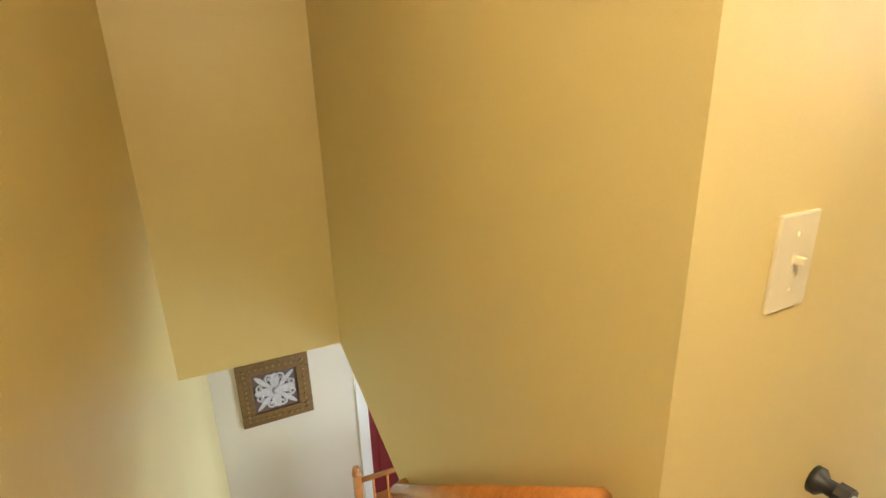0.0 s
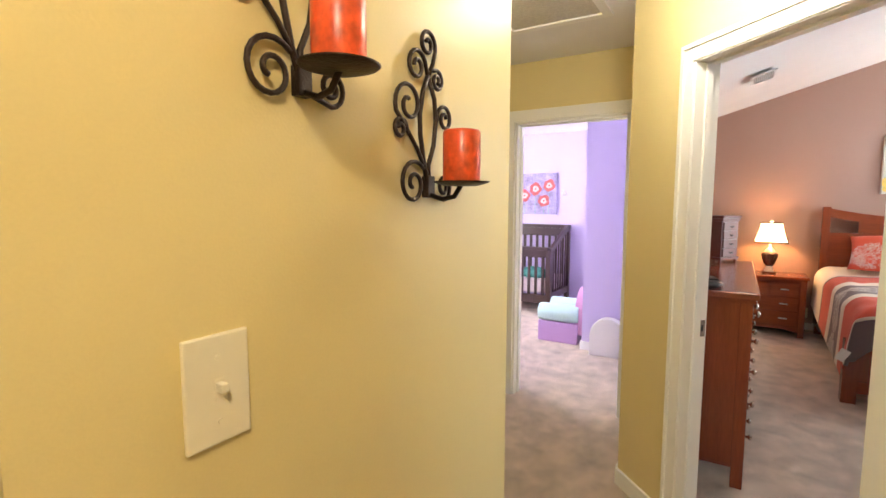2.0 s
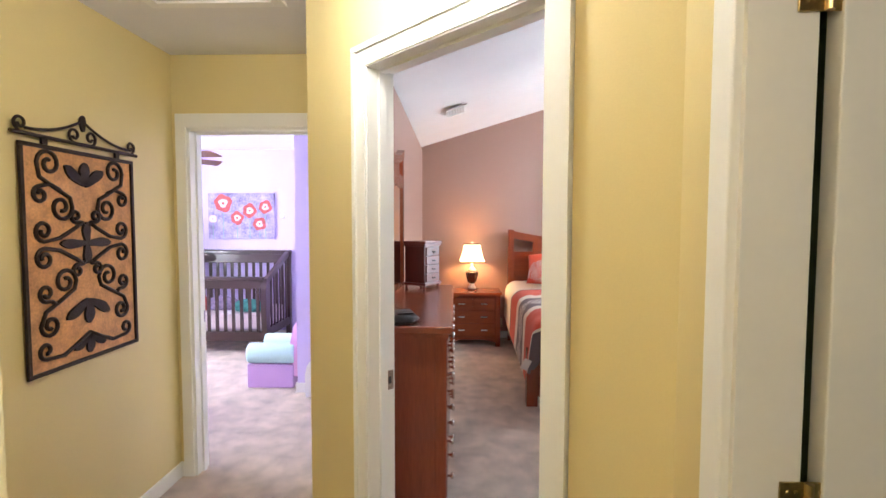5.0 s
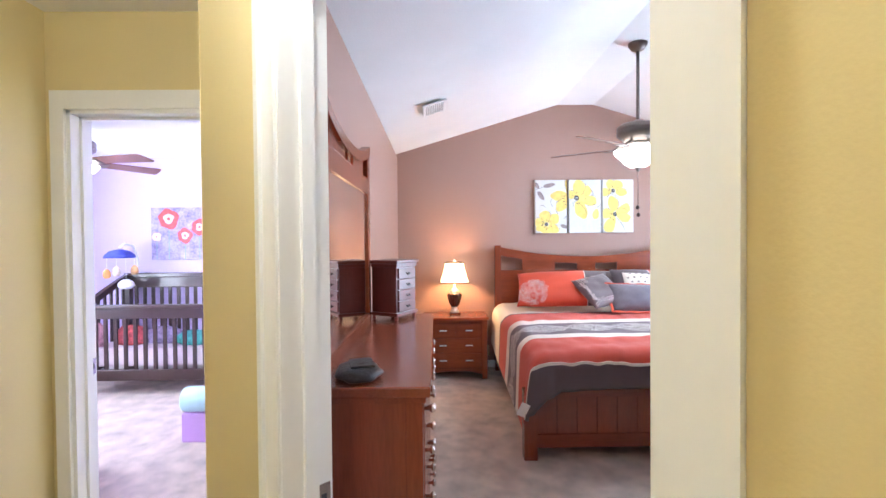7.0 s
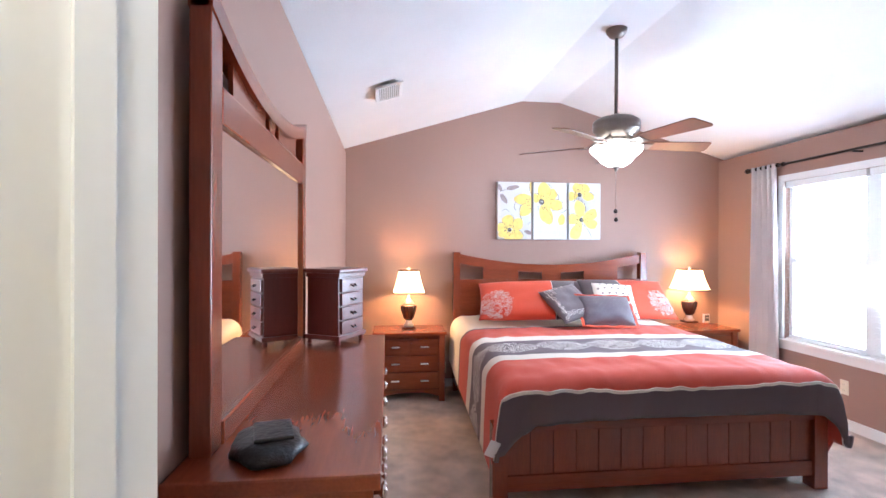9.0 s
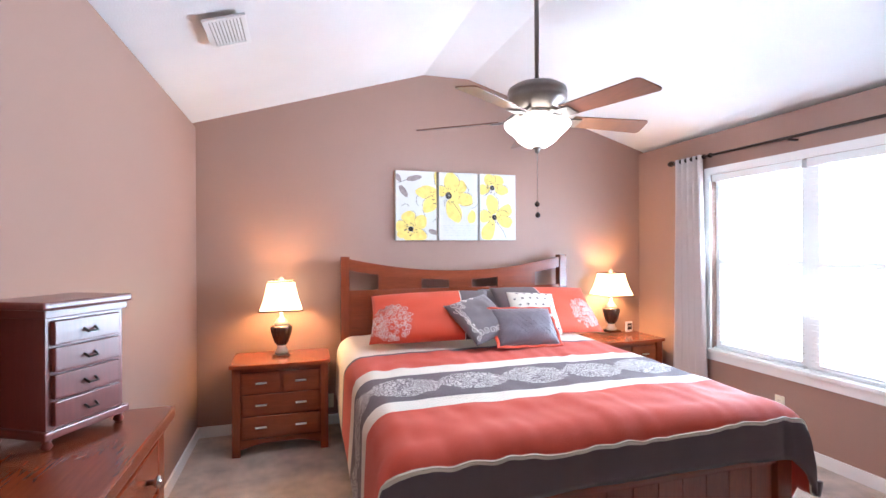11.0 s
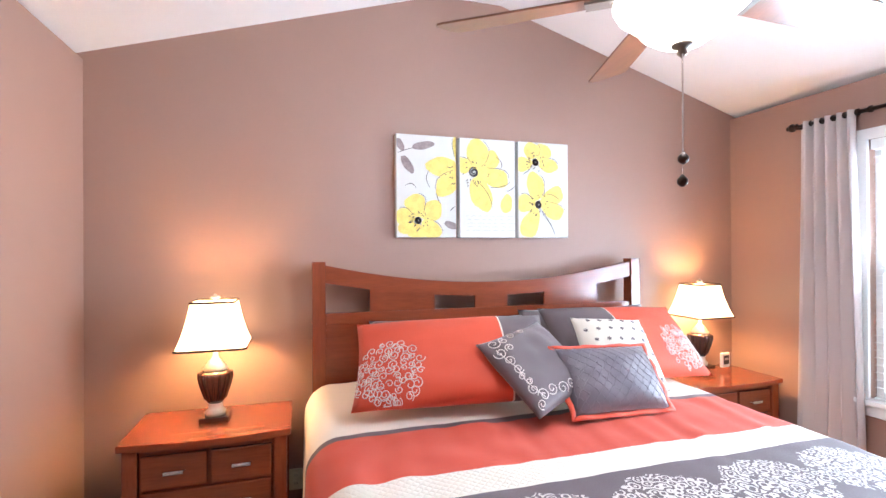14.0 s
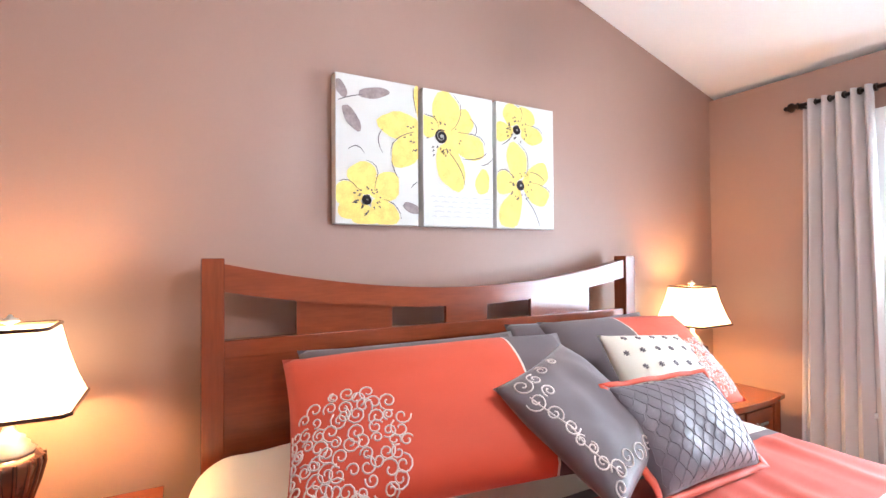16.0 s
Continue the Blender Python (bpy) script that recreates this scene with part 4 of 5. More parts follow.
def flower_canvas(y_left, w, petals, hearts, strokes, leaves, lines, label):
    h = 0.608
    cv = thing("canvas_painting", pose(7.400, y_left, 1.551), label, "painting", "three-part flower painting")
    part("canvas", boxes((0.0, 0.058, -w, 0, 0, h)), CANVAS, cv, bevel=0.003)
    arcs = []
    for k, (cx, cy, a, ln, wd) in enumerate(petals):
        ca, sa = math.cos(radians(a)), math.sin(radians(a))
        rim = petal_outline(cx + 0.022 * ca, cy + 0.022 * sa, radians(a), ln - 0.012, wd * 1.08, k + int(w * 999))
        part("painted_petal", flat_shape(rim, w, h, 0.0012 + 0.0002 * k), PETAL, cv)
        mid = (cx + ca * ln * 0.55, cy + sa * ln * 0.55)
        if k % 2 == 0:
            arcs.append([(mid[0] + (x - mid[0]) * 1.07, mid[1] + (y - mid[1]) * 1.07) for x, y in (rim[1:7] if k % 4 else rim[11:18])])
    for a, b in leaves:
        part("painted_leaf", flat_shape(petal_outline(a[0], a[1], radians(b[0]), b[1], b[2], 3), w, h, 0.004), LEAFG, cv)
    bm = bmesh.new()
    for cx, cy, r in hearts:
        for q in range(2):
            stroke(bm, spiral(cx, cy, r, r * 0.25, 1.0 + q, 1.6), 0.006, w, h, 0.0048)
        rnd = random.Random(int(cx * 1000))
        for i in range(26):
            a, d = rnd.uniform(0, 6.28), r * rnd.uniform(1.6, 3.0)
            x, y = cx + d * math.cos(a), cy + d * math.sin(a)
            stroke(bm, [(x, y), (x + 0.004, y + 0.003), (x + 0.008 * math.cos(a), y + 0.008 * math.sin(a))], 0.004, w, h, 0.0048)
    for line in arcs:
        stroke(bm, line, 0.0017, w, h, 0.0047)
    for s in strokes:
        p = [Vector(q) for q in s]
        pts = []
        for i in range(13):
            t = i / 12
            pts.append(tuple((1 - t) ** 2 * p[0] + 2 * t * (1 - t) * p[1] + t ** 2 * p[2]))
        stroke(bm, pts, 0.0022, w, h, 0.0046)
    tagged(part("ink_drawing", bm, INK, cv), kind="stuff")
    if lines:
        bm = bmesh.new()
        rnd = random.Random(4)
        for i in range(5):
            x = 0.03 + 0.02 * rnd.random()
            while x < w - 0.05:
                d = rnd.uniform(0.02, 0.06)
                stroke(bm, [(x, lines - 0.022 * i), (x + d / 2, lines + 0.004 - 0.022 * i), (x + d, lines - 0.022 * i)], 0.002, w, h, 0.0044)
                x += d + 0.012
        part("faint_script", bm, FAINT, cv, "faint unreadable grey handwriting")


flower_canvas(-1.227, 0.366, [(0.13, 0.10, 100, 0.15, 0.13), (0.13, 0.10, 35, 0.16, 0.13), (0.13, 0.10, -35, 0.15, 0.12), (0.13, 0.10, -100, 0.10, 0.12), (0.13, 0.10, 165, 0.13, 0.10), (0.13, 0.10, 205, 0.12, 0.10), (0.43, 0.40, 105, 0.22, 0.10), (0.43, 0.40, 172, 0.24, 0.13), (0.43, 0.40, 215, 0.22, 0.13)],
              [(0.13, 0.10, 0.020), (0.39, 0.38, 0.03)], [((0.20, 0.40), (0.16, 0.36), (0.20, 0.30)), ((0.24, 0.27), (0.25, 0.22), (0.27, 0.20)), ((0.33, 0.16), (0.34, 0.18), (0.365, 0.19)), ((0.0, 0.49), (0.06, 0.52), (0.11, 0.53)), ((0.05, 0.30), (0.09, 0.34), (0.12, 0.29))],
              [((0.09, 0.53), (12, 0.14, 0.055)), ((0.03, 0.48), (-55, 0.12, 0.06)), ((0.0, 0.58), (-60, 0.08, 0.05)), ((0.29, 0.09), (-20, 0.09, 0.05))], 0, "white canvas with yellow flowers and taupe leaves")
flower_canvas(-1.617, 0.368, [(0.09, 0.40, 80, 0.20, 0.15), (0.09, 0.40, 35, 0.19, 0.12), (0.09, 0.40, -12, 0.23, 0.12), (0.09, 0.40, -70, 0.24, 0.15), (0.09, 0.40, 150, 0.12, 0.10), (0.37, 0.20, 170, 0.09, 0.13)],
              [(0.09, 0.40, 0.032)], [((0.12, 0.34), (0.20, 0.27), (0.21, 0.19)), ((0.24, 0.50), (0.30, 0.46), (0.26, 0.42)), ((0.20, 0.31), (0.30, 0.31), (0.33, 0.35)), ((0.30, 0.29), (0.34, 0.29), (0.366, 0.33))], [], 0.13, "white canvas with one large yellow flower and faint script")
flower_canvas(-2.006, 0.356, [(0.12, 0.48, 110, 0.12, 0.12), (0.12, 0.48, 50, 0.13, 0.12), (0.12, 0.48, -10, 0.15, 0.10), (0.12, 0.48, 190, 0.13, 0.10), (0.14, 0.21, 100, 0.20, 0.13), (0.14, 0.21, 28, 0.19, 0.12), (0.14, 0.21, -20, 0.18, 0.11), (0.14, 0.21, -115, 0.22, 0.13), (0.14, 0.21, 175, 0.14, 0.12)],
              [(0.12, 0.48, 0.022), (0.14, 0.21, 0.024)], [((0.17, 0.15), (0.24, 0.09), (0.26, 0.0)), ((0.03, 0.40), (0.07, 0.42), (0.09, 0.45)), ((0.20, 0.28), (0.26, 0.28), (0.29, 0.24))], [], 0, "white canvas with two yellow flowers")

# ---- window, blinds, curtains ----
FRAMEW = mat("white_vinyl_frame", (0.82, 0.83, 0.82), 0.35, vary=0.02, bump=0.01)
GLASS = bpy.data.materials.new("clear_window_glass")
GLASS.use_nodes = True
gb = GLASS.node_tree.nodes["Principled BSDF"]
gb.inputs["Transmission Weight"].default_value, gb.inputs["Roughness"].default_value, gb.inputs["IOR"].default_value = 1.0, 0.0, 1.45


def house_window(name, x0, x1, z0, z1, y, out, label):
    """Twin double-hung window in a wall along x; out is +1 or -1, the way to the outside along y."""
    wd = tagged(new(name), label, "window", "", "structure")
    xm = (x0 + x1) / 2
    ya, yb = sorted((y + out * 0.05, y + out * 0.11))
    for a, b in ((x0, xm - 0.025), (xm + 0.025, x1)):
        zm = (z0 + z1) / 2
        part("frame", boxes((a, a + 0.035, ya, yb, z0, z1), (b - 0.035, b, ya, yb, z0, z1), (a + 0.035, b - 0.035, ya, yb, z0, z0 + 0.04), (a + 0.035, b - 0.035, ya, yb, z1 - 0.04, z1), (a + 0.035, b - 0.035, ya, yb, zm - 0.02, zm + 0.02)), FRAMEW, wd)
        for p, q in ((z0 + 0.04, zm - 0.02), (zm + 0.02, z1 - 0.04)):
            pane = part("pane", boxes((a + 0.035, b - 0.035, (ya + yb) / 2 - 0.003, (ya + yb) / 2 + 0.003, p, q)), GLASS, wd)
            pane.visible_shadow = False
    part("mullion", boxes((xm - 0.025, xm + 0.025, ya, yb, z0, z1)), FRAMEW, wd)
    yi = y - out * 0.018
    a, b = sorted((y, yi))
    part("casing", boxes((x0 - 0.06, x0, a, b, z0, z1 + 0.06), (x1, x1 + 0.06, a, b, z0, z1 + 0.06), (x0, x1, a, b, z1, z1 + 0.06)), TRIM, wd)
    a, b = sorted((y + out * 0.05, y - out * 0.055))
    part("sill", boxes((x0 - 0.09, x1 + 0.09, a, b, z0 - 0.025, z0 + 0.003)), TRIM, wd, bevel=0.004)
    a, b = sorted((y, yi))
    part("apron", boxes((x0 - 0.07, x1 + 0.07, a, b, z0 - 0.095, z0 - 0.025)), TRIM, wd, bevel=0.004)
    return wd


house_window("window_1", W0, W1, WS, WT, YR, -1, "white twin double-hung bedroom window full of daylight")
# nursery window is unseen, added as an opening for the fill lamp
house_window("window_2", 4.8, 6.2, 0.8, 2.05, 4.1, 1, "unseen white twin double-hung window added to light the nursery")


def blind(x0, x1):
    b = thing("window_blind", pose((x0 + x1) / 2, YR - 0.025, WT), "white slatted window blind lowered with open slats", "blind", "blinds in the bedroom window")
    w = (x1 - x0) / 2
    part("headrail", boxes((-w, w, -0.02, 0.03, -0.06, -0.003)), FRAMEW, b, bevel=0.003)
    slat = None
    zs = [-0.10 - 0.042 * i for i in range(33)]
    for z in zs:
        if slat is None:
            slat = part("slat", boxes((-w + 0.004, w - 0.004, -0.012, 0.012, z - 0.0005, z + 0.0005)), FRAMEW, b)
            first = z
        else:
            o = slat.copy()
            scene.collection.objects.link(o)
            o.location = (0, 0, z - first)
    for x in (-w * 0.7, w * 0.7):
        part("ladder_cord", tube([(x, 0.021, -0.05), (x, 0.021, -1.46)], 0.0015, 4), FRAMEW, b)
    part("bottom_rail", boxes((-w + 0.004, w - 0.004, -0.018, 0.018, -1.47, -1.455)), FRAMEW, b)


xm = (W0 + W1) / 2
blind(W0 + 0.01, xm - 0.015)
blind(xm + 0.015, W1 - 0.01)

CURT = mat("greige_curtain_cloth", (0.56, 0.50, 0.48), 0.85, vary=0.04, fine=300, bump=0.1, sheen=0.2)


def curtain(x0, x1, folds, label):
    c = thing("curtain", pose(x0, -3.715, 0), label, "curtain", "curtains at the bedroom window")
    bm = bmesh.new()
    nx, nz = folds * 12, 16
    g = []
    for j in range(nz + 1):
        z = 0.03 + (2.262 - 0.03) * j / nz
        gather = 0.78 + 0.22 * (1 - j / nz)
        row = []
        for i in range(nx + 1):
            s = i / nx
            a = s * folds * 2 * math.pi
            x = (x1 - x0) * (0.5 + (s - 0.5) * gather) + 0.012 * math.sin(a * 2) * (1 - j / nz)
            y = 0.035 * math.sin(a) + 0.012 * noise.noise(Vector((s * 7, z * 1.2, x0)))
            row.append(bm.verts.new((x, y, z)))
        g.append(row)
    for j in range(nz):
        for i in range(nx):
            bm.faces.new((g[j][i], g[j][i + 1], g[j + 1][i + 1], g[j + 1][i]))
    p = part("panel", bm, CURT, c, smooth=True)
    so = p.modifiers.new("thickness", "SOLIDIFY")
    so.thickness = 0.003
    return c


curtain(6.53, 6.93, 5, "greige curtain panel hanging in folds beside the window")
curtain(4.62, 5.07, 5, "greige curtain panel hanging in folds beside the window")
rod = thing("curtain_rod", pose(0, -3.715, 2.245), "dark bronze curtain rod with knobbed finials", "curtain rod")
part("rod", tube([(4.50, 0, 0), (6.90, 0, 0)], 0.011, 12), IRON, rod, smooth=True)
for x, s in ((6.90, 1), (4.50, -1)):
    bm = lathe([(0.011, 0), (0.02, 0.008), (0.012, 0.018), (0.026, 0.035), (0.024, 0.05), (0.010, 0.062), (0.014, 0.07), (0.004, 0.08)], 16)
    bmesh.ops.transform(bm, matrix=pose(x, 0, 0, 0, 90 * s), verts=bm.verts[:])
    part("finial", bm, IRON, rod, smooth=True)
for x in (6.885, 5.82, 4.56):
    part("bracket", boxes((x - 0.012, x + 0.012, -0.085, 0.008, -0.022, -0.011), (x - 0.02, x + 0.02, -0.085, -0.078, -0.05, 0.03)), IRON, rod, bevel=0.002)
for i in range(6):
    part("ring", lathe([(0.014, -0.006), (0.019, -0.006), (0.019, 0.006), (0.014, 0.006)], 14), IRON, rod).matrix_local = pose(6.50 + 0.065 * i, 0, 0, 0, 90)

# daylight beyond the windows
SKYB = mat("bright_overcast_sky", (0.8, 0.85, 0.9), 1.0, vary=0.02, bump=0, emit=(0.92, 0.96, 1.0), power=9.0)
structure("backdrop_south", boxes((0.5, 11.0, -7.05, -7.0, -3.0, 6.0)), SKYB, "plain bright sky beyond the bedroom window", "sky")
structure("backdrop_north", boxes((1.5, 10.0, 7.0, 7.05, -3.0, 6.0)), SKYB, "plain bright sky beyond the nursery window", "sky")
structure("ground", boxes((-60, 60, -60, 60, -3.2, -3.0)), mat("lawn_grass", (0.07, 0.11, 0.04), 0.9, vary=0.4, scale=0.5), "green lawn around the house", "ground")

# ---- small bedroom things ----
def outlet(m, label):
    o = thing("wall_outlet", m, label, "outlet", "wall outlets")
    # local: front faces -y
    part("plate", boxes((-0.036, 0.036, -0.006, 0, -0.058, 0.058)), WHITEP, o, bevel=0.002)
    for z in (-0.022, 0.022):
        part("socket", lathe([(0.016, 0), (0.016, 0.0035), (0.014, 0.004)], 16), WHITEP, o).matrix_local = pose(0, -0.006, z, 90)
        # slots are uncut; black boxes on the socket give their shade
        part("slot", boxes((-0.007, -0.005, -0.0105, -0.0095, z - 0.004, z + 0.006), (0.005, 0.007, -0.0105, -0.0095, z - 0.004, z + 0.006)), BLACKM, o)
    return o


out1 = outlet(pose(5.95, YR, 0.335, 0, 0, 180), "ivory wall outlet below the window")
tagged(copy_thing(out1, pose(XB, -0.66, 0.20, 0, 0, -90)), "ivory wall outlet beside the bed")
clock = thing("clock", pose(7.24, -3.49, 0.66, 0, 0, 8), "small white digital clock on the nightstand", "clock")
part("case", boxes((0.0, 0.022, -0.038, 0.038, 0, 0.098)), WHITE, clock, bevel=0.005)
part("display", boxes((-0.002, 0.0, -0.026, 0.026, 0.022, 0.082)), BLACKM, clock, "dark display")
part("bar", boxes((-0.003, -0.002, -0.018, 0.018, 0.05, 0.065)), mat("grey_lcd", (0.45, 0.47, 0.45), 0.4), clock)

slope = math.degrees(math.atan2(RIDGE - EAVE, YL + 1.50))
vent = thing("ceiling_vent", pose(5.92, -0.085, EAVE + (YL + 0.085) * (RIDGE - EAVE) / (YL + 1.50), -slope), "white metal ceiling air vent with louvres over a shade-grey backing", "vent")
part("frame", boxes((-0.16, 0.16, -0.10, -0.075, -0.012, 0), (-0.16, 0.16, 0.075, 0.10, -0.012, 0), (-0.16, -0.135, -0.075, 0.075, -0.012, 0), (0.135, 0.16, -0.075, 0.075, -0.012, 0)), FRAMEW, vent, bevel=0.002)
# sheet coloured grey for the shade between the louvres
part("backing", boxes((-0.135, 0.135, -0.075, 0.075, -0.003, -0.001)), mat("vent_shadow_grey", (0.5, 0.49, 0.47), 0.8), vent)
for i in range(9):
    lv = boxes((-0.135, 0.135, -0.007, 0.007, -0.0008, 0.0008))
    bmesh.ops.transform(lv, matrix=pose(0, -0.064 + 0.016 * i, -0.007, -40), verts=lv.verts[:])
    part("louvre", lv, FRAMEW, vent)

pouch = thing("leather_pouch", pose(3.52, 0.175, 1.019, 0, 0, 15), "soft black leather pouch lying on the dresser", "pouch")
bm = bmesh.new()
bmesh.ops.create_uvsphere(bm, u_segments=24, v_segments=12, radius=1)
for v in bm.verts:
    k = 1 + 0.18 * noise.noise(v.co * 2.0)
    v.co = Vector((v.co.x * 0.10 * k, v.co.y * 0.075 * k, max(-0.018, v.co.z * 0.030 * k) + 0.018))
part("body", bm, mat("black_leather", (0.015, 0.015, 0.017), 0.4, vary=0.3, scale=30, bump=0.3), pouch, smooth=True)
part("flap", boxes((-0.05, 0.06, -0.05, 0.03, 0.040, 0.048)), mat("black_leather_flap", (0.012, 0.012, 0.014), 0.4, bump=0.3), pouch, bevel=0.003)

BB = 0.085


def baseboard(rows, name="baseboard"):
    bm = bmesh.new()
    for r in rows:
        add_box(bm, *r, 0.0, BB)
    return structure(name, bm, TRIM, "white painted baseboard", "baseboard", 0.003)


baseboard([(XB - 0.014, XB, YR, YL), ])
baseboard([(3.13, XB - 0.014, YL - 0.014, YL)])
baseboard([(2.33, XB - 0.014, YR, YR + 0.014)])
baseboard([(HA, 3.95, 1.521, 1.535)])
baseboard([(3.165, 3.95, 0.512, 0.526)])
baseboard([(HA, HA + 0.014, 0.60, 1.521)])
baseboard([(0.90, HA + 0.014, 0.596, 0.61)])
baseboard([(XD - 0.014, XD, 0.526, D0 - CW), (XD - 0.014, XD, D1 + CW, 1.521)])
baseboard([(5.346, 5.36, 0.56, 1.324), (5.36, 7.42, 1.31, 1.324)])
baseboard([(7.406, 7.42, 1.324, 4.1), (XD + 0.12, 7.406, 4.086, 4.1)])
diag("baseboard_diagonal", [(S1 + CW, 0.668, -0.074, -0.060, 0, BB), (-0.774, S0 - CW, -0.074, -0.060, 0, BB)], TRIM, "white painted baseboard", "baseboard", 0.003)

# door hardware
def strike(m):
    s = thing("strike_plate", m, "nickel strike plate on the door jamb", "door hardware", "strike plates")
    part("plate", boxes((-0.016, 0.016, -0.0025, 0.0, -0.035, 0.035)), NICKEL, s, bevel=0.001)
    # no opening is cut: a black box gives the hole's shade
    part("hole_shade", boxes((-0.006, 0.006, -0.003, -0.0022, -0.013, 0.013)), BLACKM, s)
    return s


strike(DIAG @ pose(S1 - J, 0.025, 0.93, 0, 0, -90))
strike(pose(XD + 0.10, D1 - J, 0.93))


def hinge(m, label="aged brass door hinge"):
    h = thing("door_hinge", m, label, "hinge", "door hinges")
    # local: pin along z at the origin, leaves towards -x and +x
    part("leaf", boxes((-0.042, -0.005, -0.002, 0.001, -0.045, 0.045)), BRASS, h, bevel=0.001)
    part("leaf", boxes((0.005, 0.042, -0.002, 0.001, -0.045, 0.045)), BRASS, h, bevel=0.001)
    for i in range(5):
        part("knuckle", lathe([(0.0065, -0.0085), (0.0065, 0.0085)], 12, None, (0, -0.004, -0.036 + 0.018 * i)), BRASS, h)
    for x in (-0.03, -0.018, 0.018, 0.03):
        for z in (-0.03, 0.03):
            part("screw", lathe([(0.0035, 0.0), (0.002, 0.001)], 8), BRASS, h).matrix_local = pose(x, -0.002, z, 90)
    return h


hg = hinge(pose(1.942, -0.612, 1.06, 0, 0, -90))
copy_thing(hg, pose(1.942, -0.612, 1.84, 0, 0, -90))
copy_thing(hg, pose(1.942, -0.612, 0.20, 0, 0, -90))


def panel_door(m, w, h, material, label, name):
    d = tagged(new(name), label, "door", "", "structure")
    d.matrix_world = m
    # local: hinge at the origin, leaf along +x, 0.035 thick along y
    part("leaf", boxes((0.0, w, 0, 0.035, 0.012, h)), material, d, bevel=0.003)
    for x0, x1 in ((0.11, w / 2 - 0.05), (w / 2 + 0.05, w - 0.11)):
        for z0, z1 in ((0.22, 0.80), (0.95, 1.55), (1.67, 1.90)):
            for y0, y1 in ((-0.006, 0.0), (0.035, 0.041)):
                part("panel", boxes((x0, x1, y0, y1, z0, z1)), material, d, bevel=0.005)
    for y in (-0.045, 0.08):
        part("knob", lathe([(0.024, -0.012), (0.027, 0.0), (0.022, 0.014), (0.010, 0.02)], 16, None, (0, 0, 0)), BRASS, d, "brass knob", smooth=True).matrix_local = pose(w - 0.06, y, 0.95, 90)
    return d


panel_door(pose(1.935, -0.63, 0, 0, 0, -91), 0.76, 2.02, TRIM, "white painted bathroom door standing open", "door_bathroom")
panel_door(pose(XD + 0.125, D0 - 0.012, 0, 0, 0, 2), 0.75, 2.02, TRIM, "white painted nursery door standing open", "door_nursery")
for z in (0.25, 1.05, 1.80):
    copy_thing(hg, pose(XD + 0.122, D0 + 0.021, z, 0, 0, 180))

# ---- hall ----
WAX = mat("red_mottled_wax", (0.72, 0.085, 0.028), 0.3, vary=0.5, scale=16, fine=60, bump=0.05)


def sconce(m):
    s = thing("candle_sconce", m, "scrolled wrought iron wall sconce with a red pillar candle", "sconce", "candle sconces")
    # local: x along the wall, -y out of it, z up; origin at the foot of the stem
    def bar(pts, r=0.0052):
        part("scroll", tube([(x, -0.012, z) for x, z in pts], r, 8), IRON, s, smooth=True)
    bar([(0.0, 0.0), (-0.022, 0.07), (-0.038, 0.14), (-0.040, 0.19), (-0.026, 0.245), (-0.005, 0.285)], 0.006)
    bar([(0.0, 0.0), (-0.004, 0.07), (0.020, 0.12), (0.031, 0.18), (0.024, 0.235), (-0.005, 0.285)], 0.006)
    bar([(-0.008, 0.03), (-0.02, 0.068)] + spiral(-0.066, 0.024, 0.056, 0.010, 0.75, 1.55, 1, 30))
    bar([(-0.01, 0.05), (-0.05, 0.105), (-0.10, 0.155)] + spiral(-0.085, 0.205, 0.053, 0.012, 3.55, 1.35, -1, 28))
    bar([(-0.085, 0.14)] + spiral(-0.118, 0.146, 0.026, 0.007, 0.0, 1.5, 1, 20))
    bar([(-0.005, 0.285)] + spiral(-0.052, 0.298, 0.040, 0.009, 0.1, 1.5, 1, 26))
    bar([(-0.005, 0.285), (0.016, 0.315)] + spiral(-0.006, 0.358, 0.036, 0.008, -0.6, 1.5, 1, 26))
    bar([(-0.002, 0.285), (0.012, 0.305)] + spiral(0.036, 0.280, 0.027, 0.007, 2.2, 1.5, -1, 22))
    bar([(0.031, 0.18)] + spiral(0.072, 0.192, 0.036, 0.008, 3.3, 1.5, -1, 24))
    bar([(0.0, 0.005), (0.03, -0.004)] + spiral(0.070, 0.020, 0.034, 0.008, -1.6, 1.5, 1, 24))
    part("foot_plate", boxes((-0.016, 0.016, -0.02, 0.0, -0.008, 0.045)), IRON, s, bevel=0.003)
    part("arm", tube([(0, -0.012, 0.0), (0.0, -0.05, -0.012), (-0.01, -0.09, -0.006), (-0.012, -0.112, 0.024)], 0.006, 8), IRON, s, smooth=True)
    part("drip_plate", lathe([(0.010, 0.018), (0.04, 0.019), (0.064, 0.026), (0.067, 0.029), (0.063, 0.029), (0.04, 0.024), (0.01, 0.023)], 32, None, (-0.014, -0.112, 0)), IRON, s, smooth=True)
    cn = tagged(part("pillar_candle", lathe([(0.043, 0.0), (0.044, 0.004), (0.044, 0.116), (0.041, 0.121), (0.034, 0.117), (0.004, 0.114)], 36), WAX, None, smooth=True), "mottled red pillar candle on the iron plate", "candle", "pillar candles")
    cn.matrix_world = m @ pose(-0.014, -0.112, 0.0252)
    wick = part("wick", tube([(0, 0, 0.112), (0.001, 0, 0.127)], 0.0012, 5), BLACKM, cn)


sconce(pose(1.499, 0.61, 1.475) @ Matrix.Scale(0.84, 4))
sconce(pose(1.162, 0.61, 1.618) @ Matrix.Scale(0.84, 4))

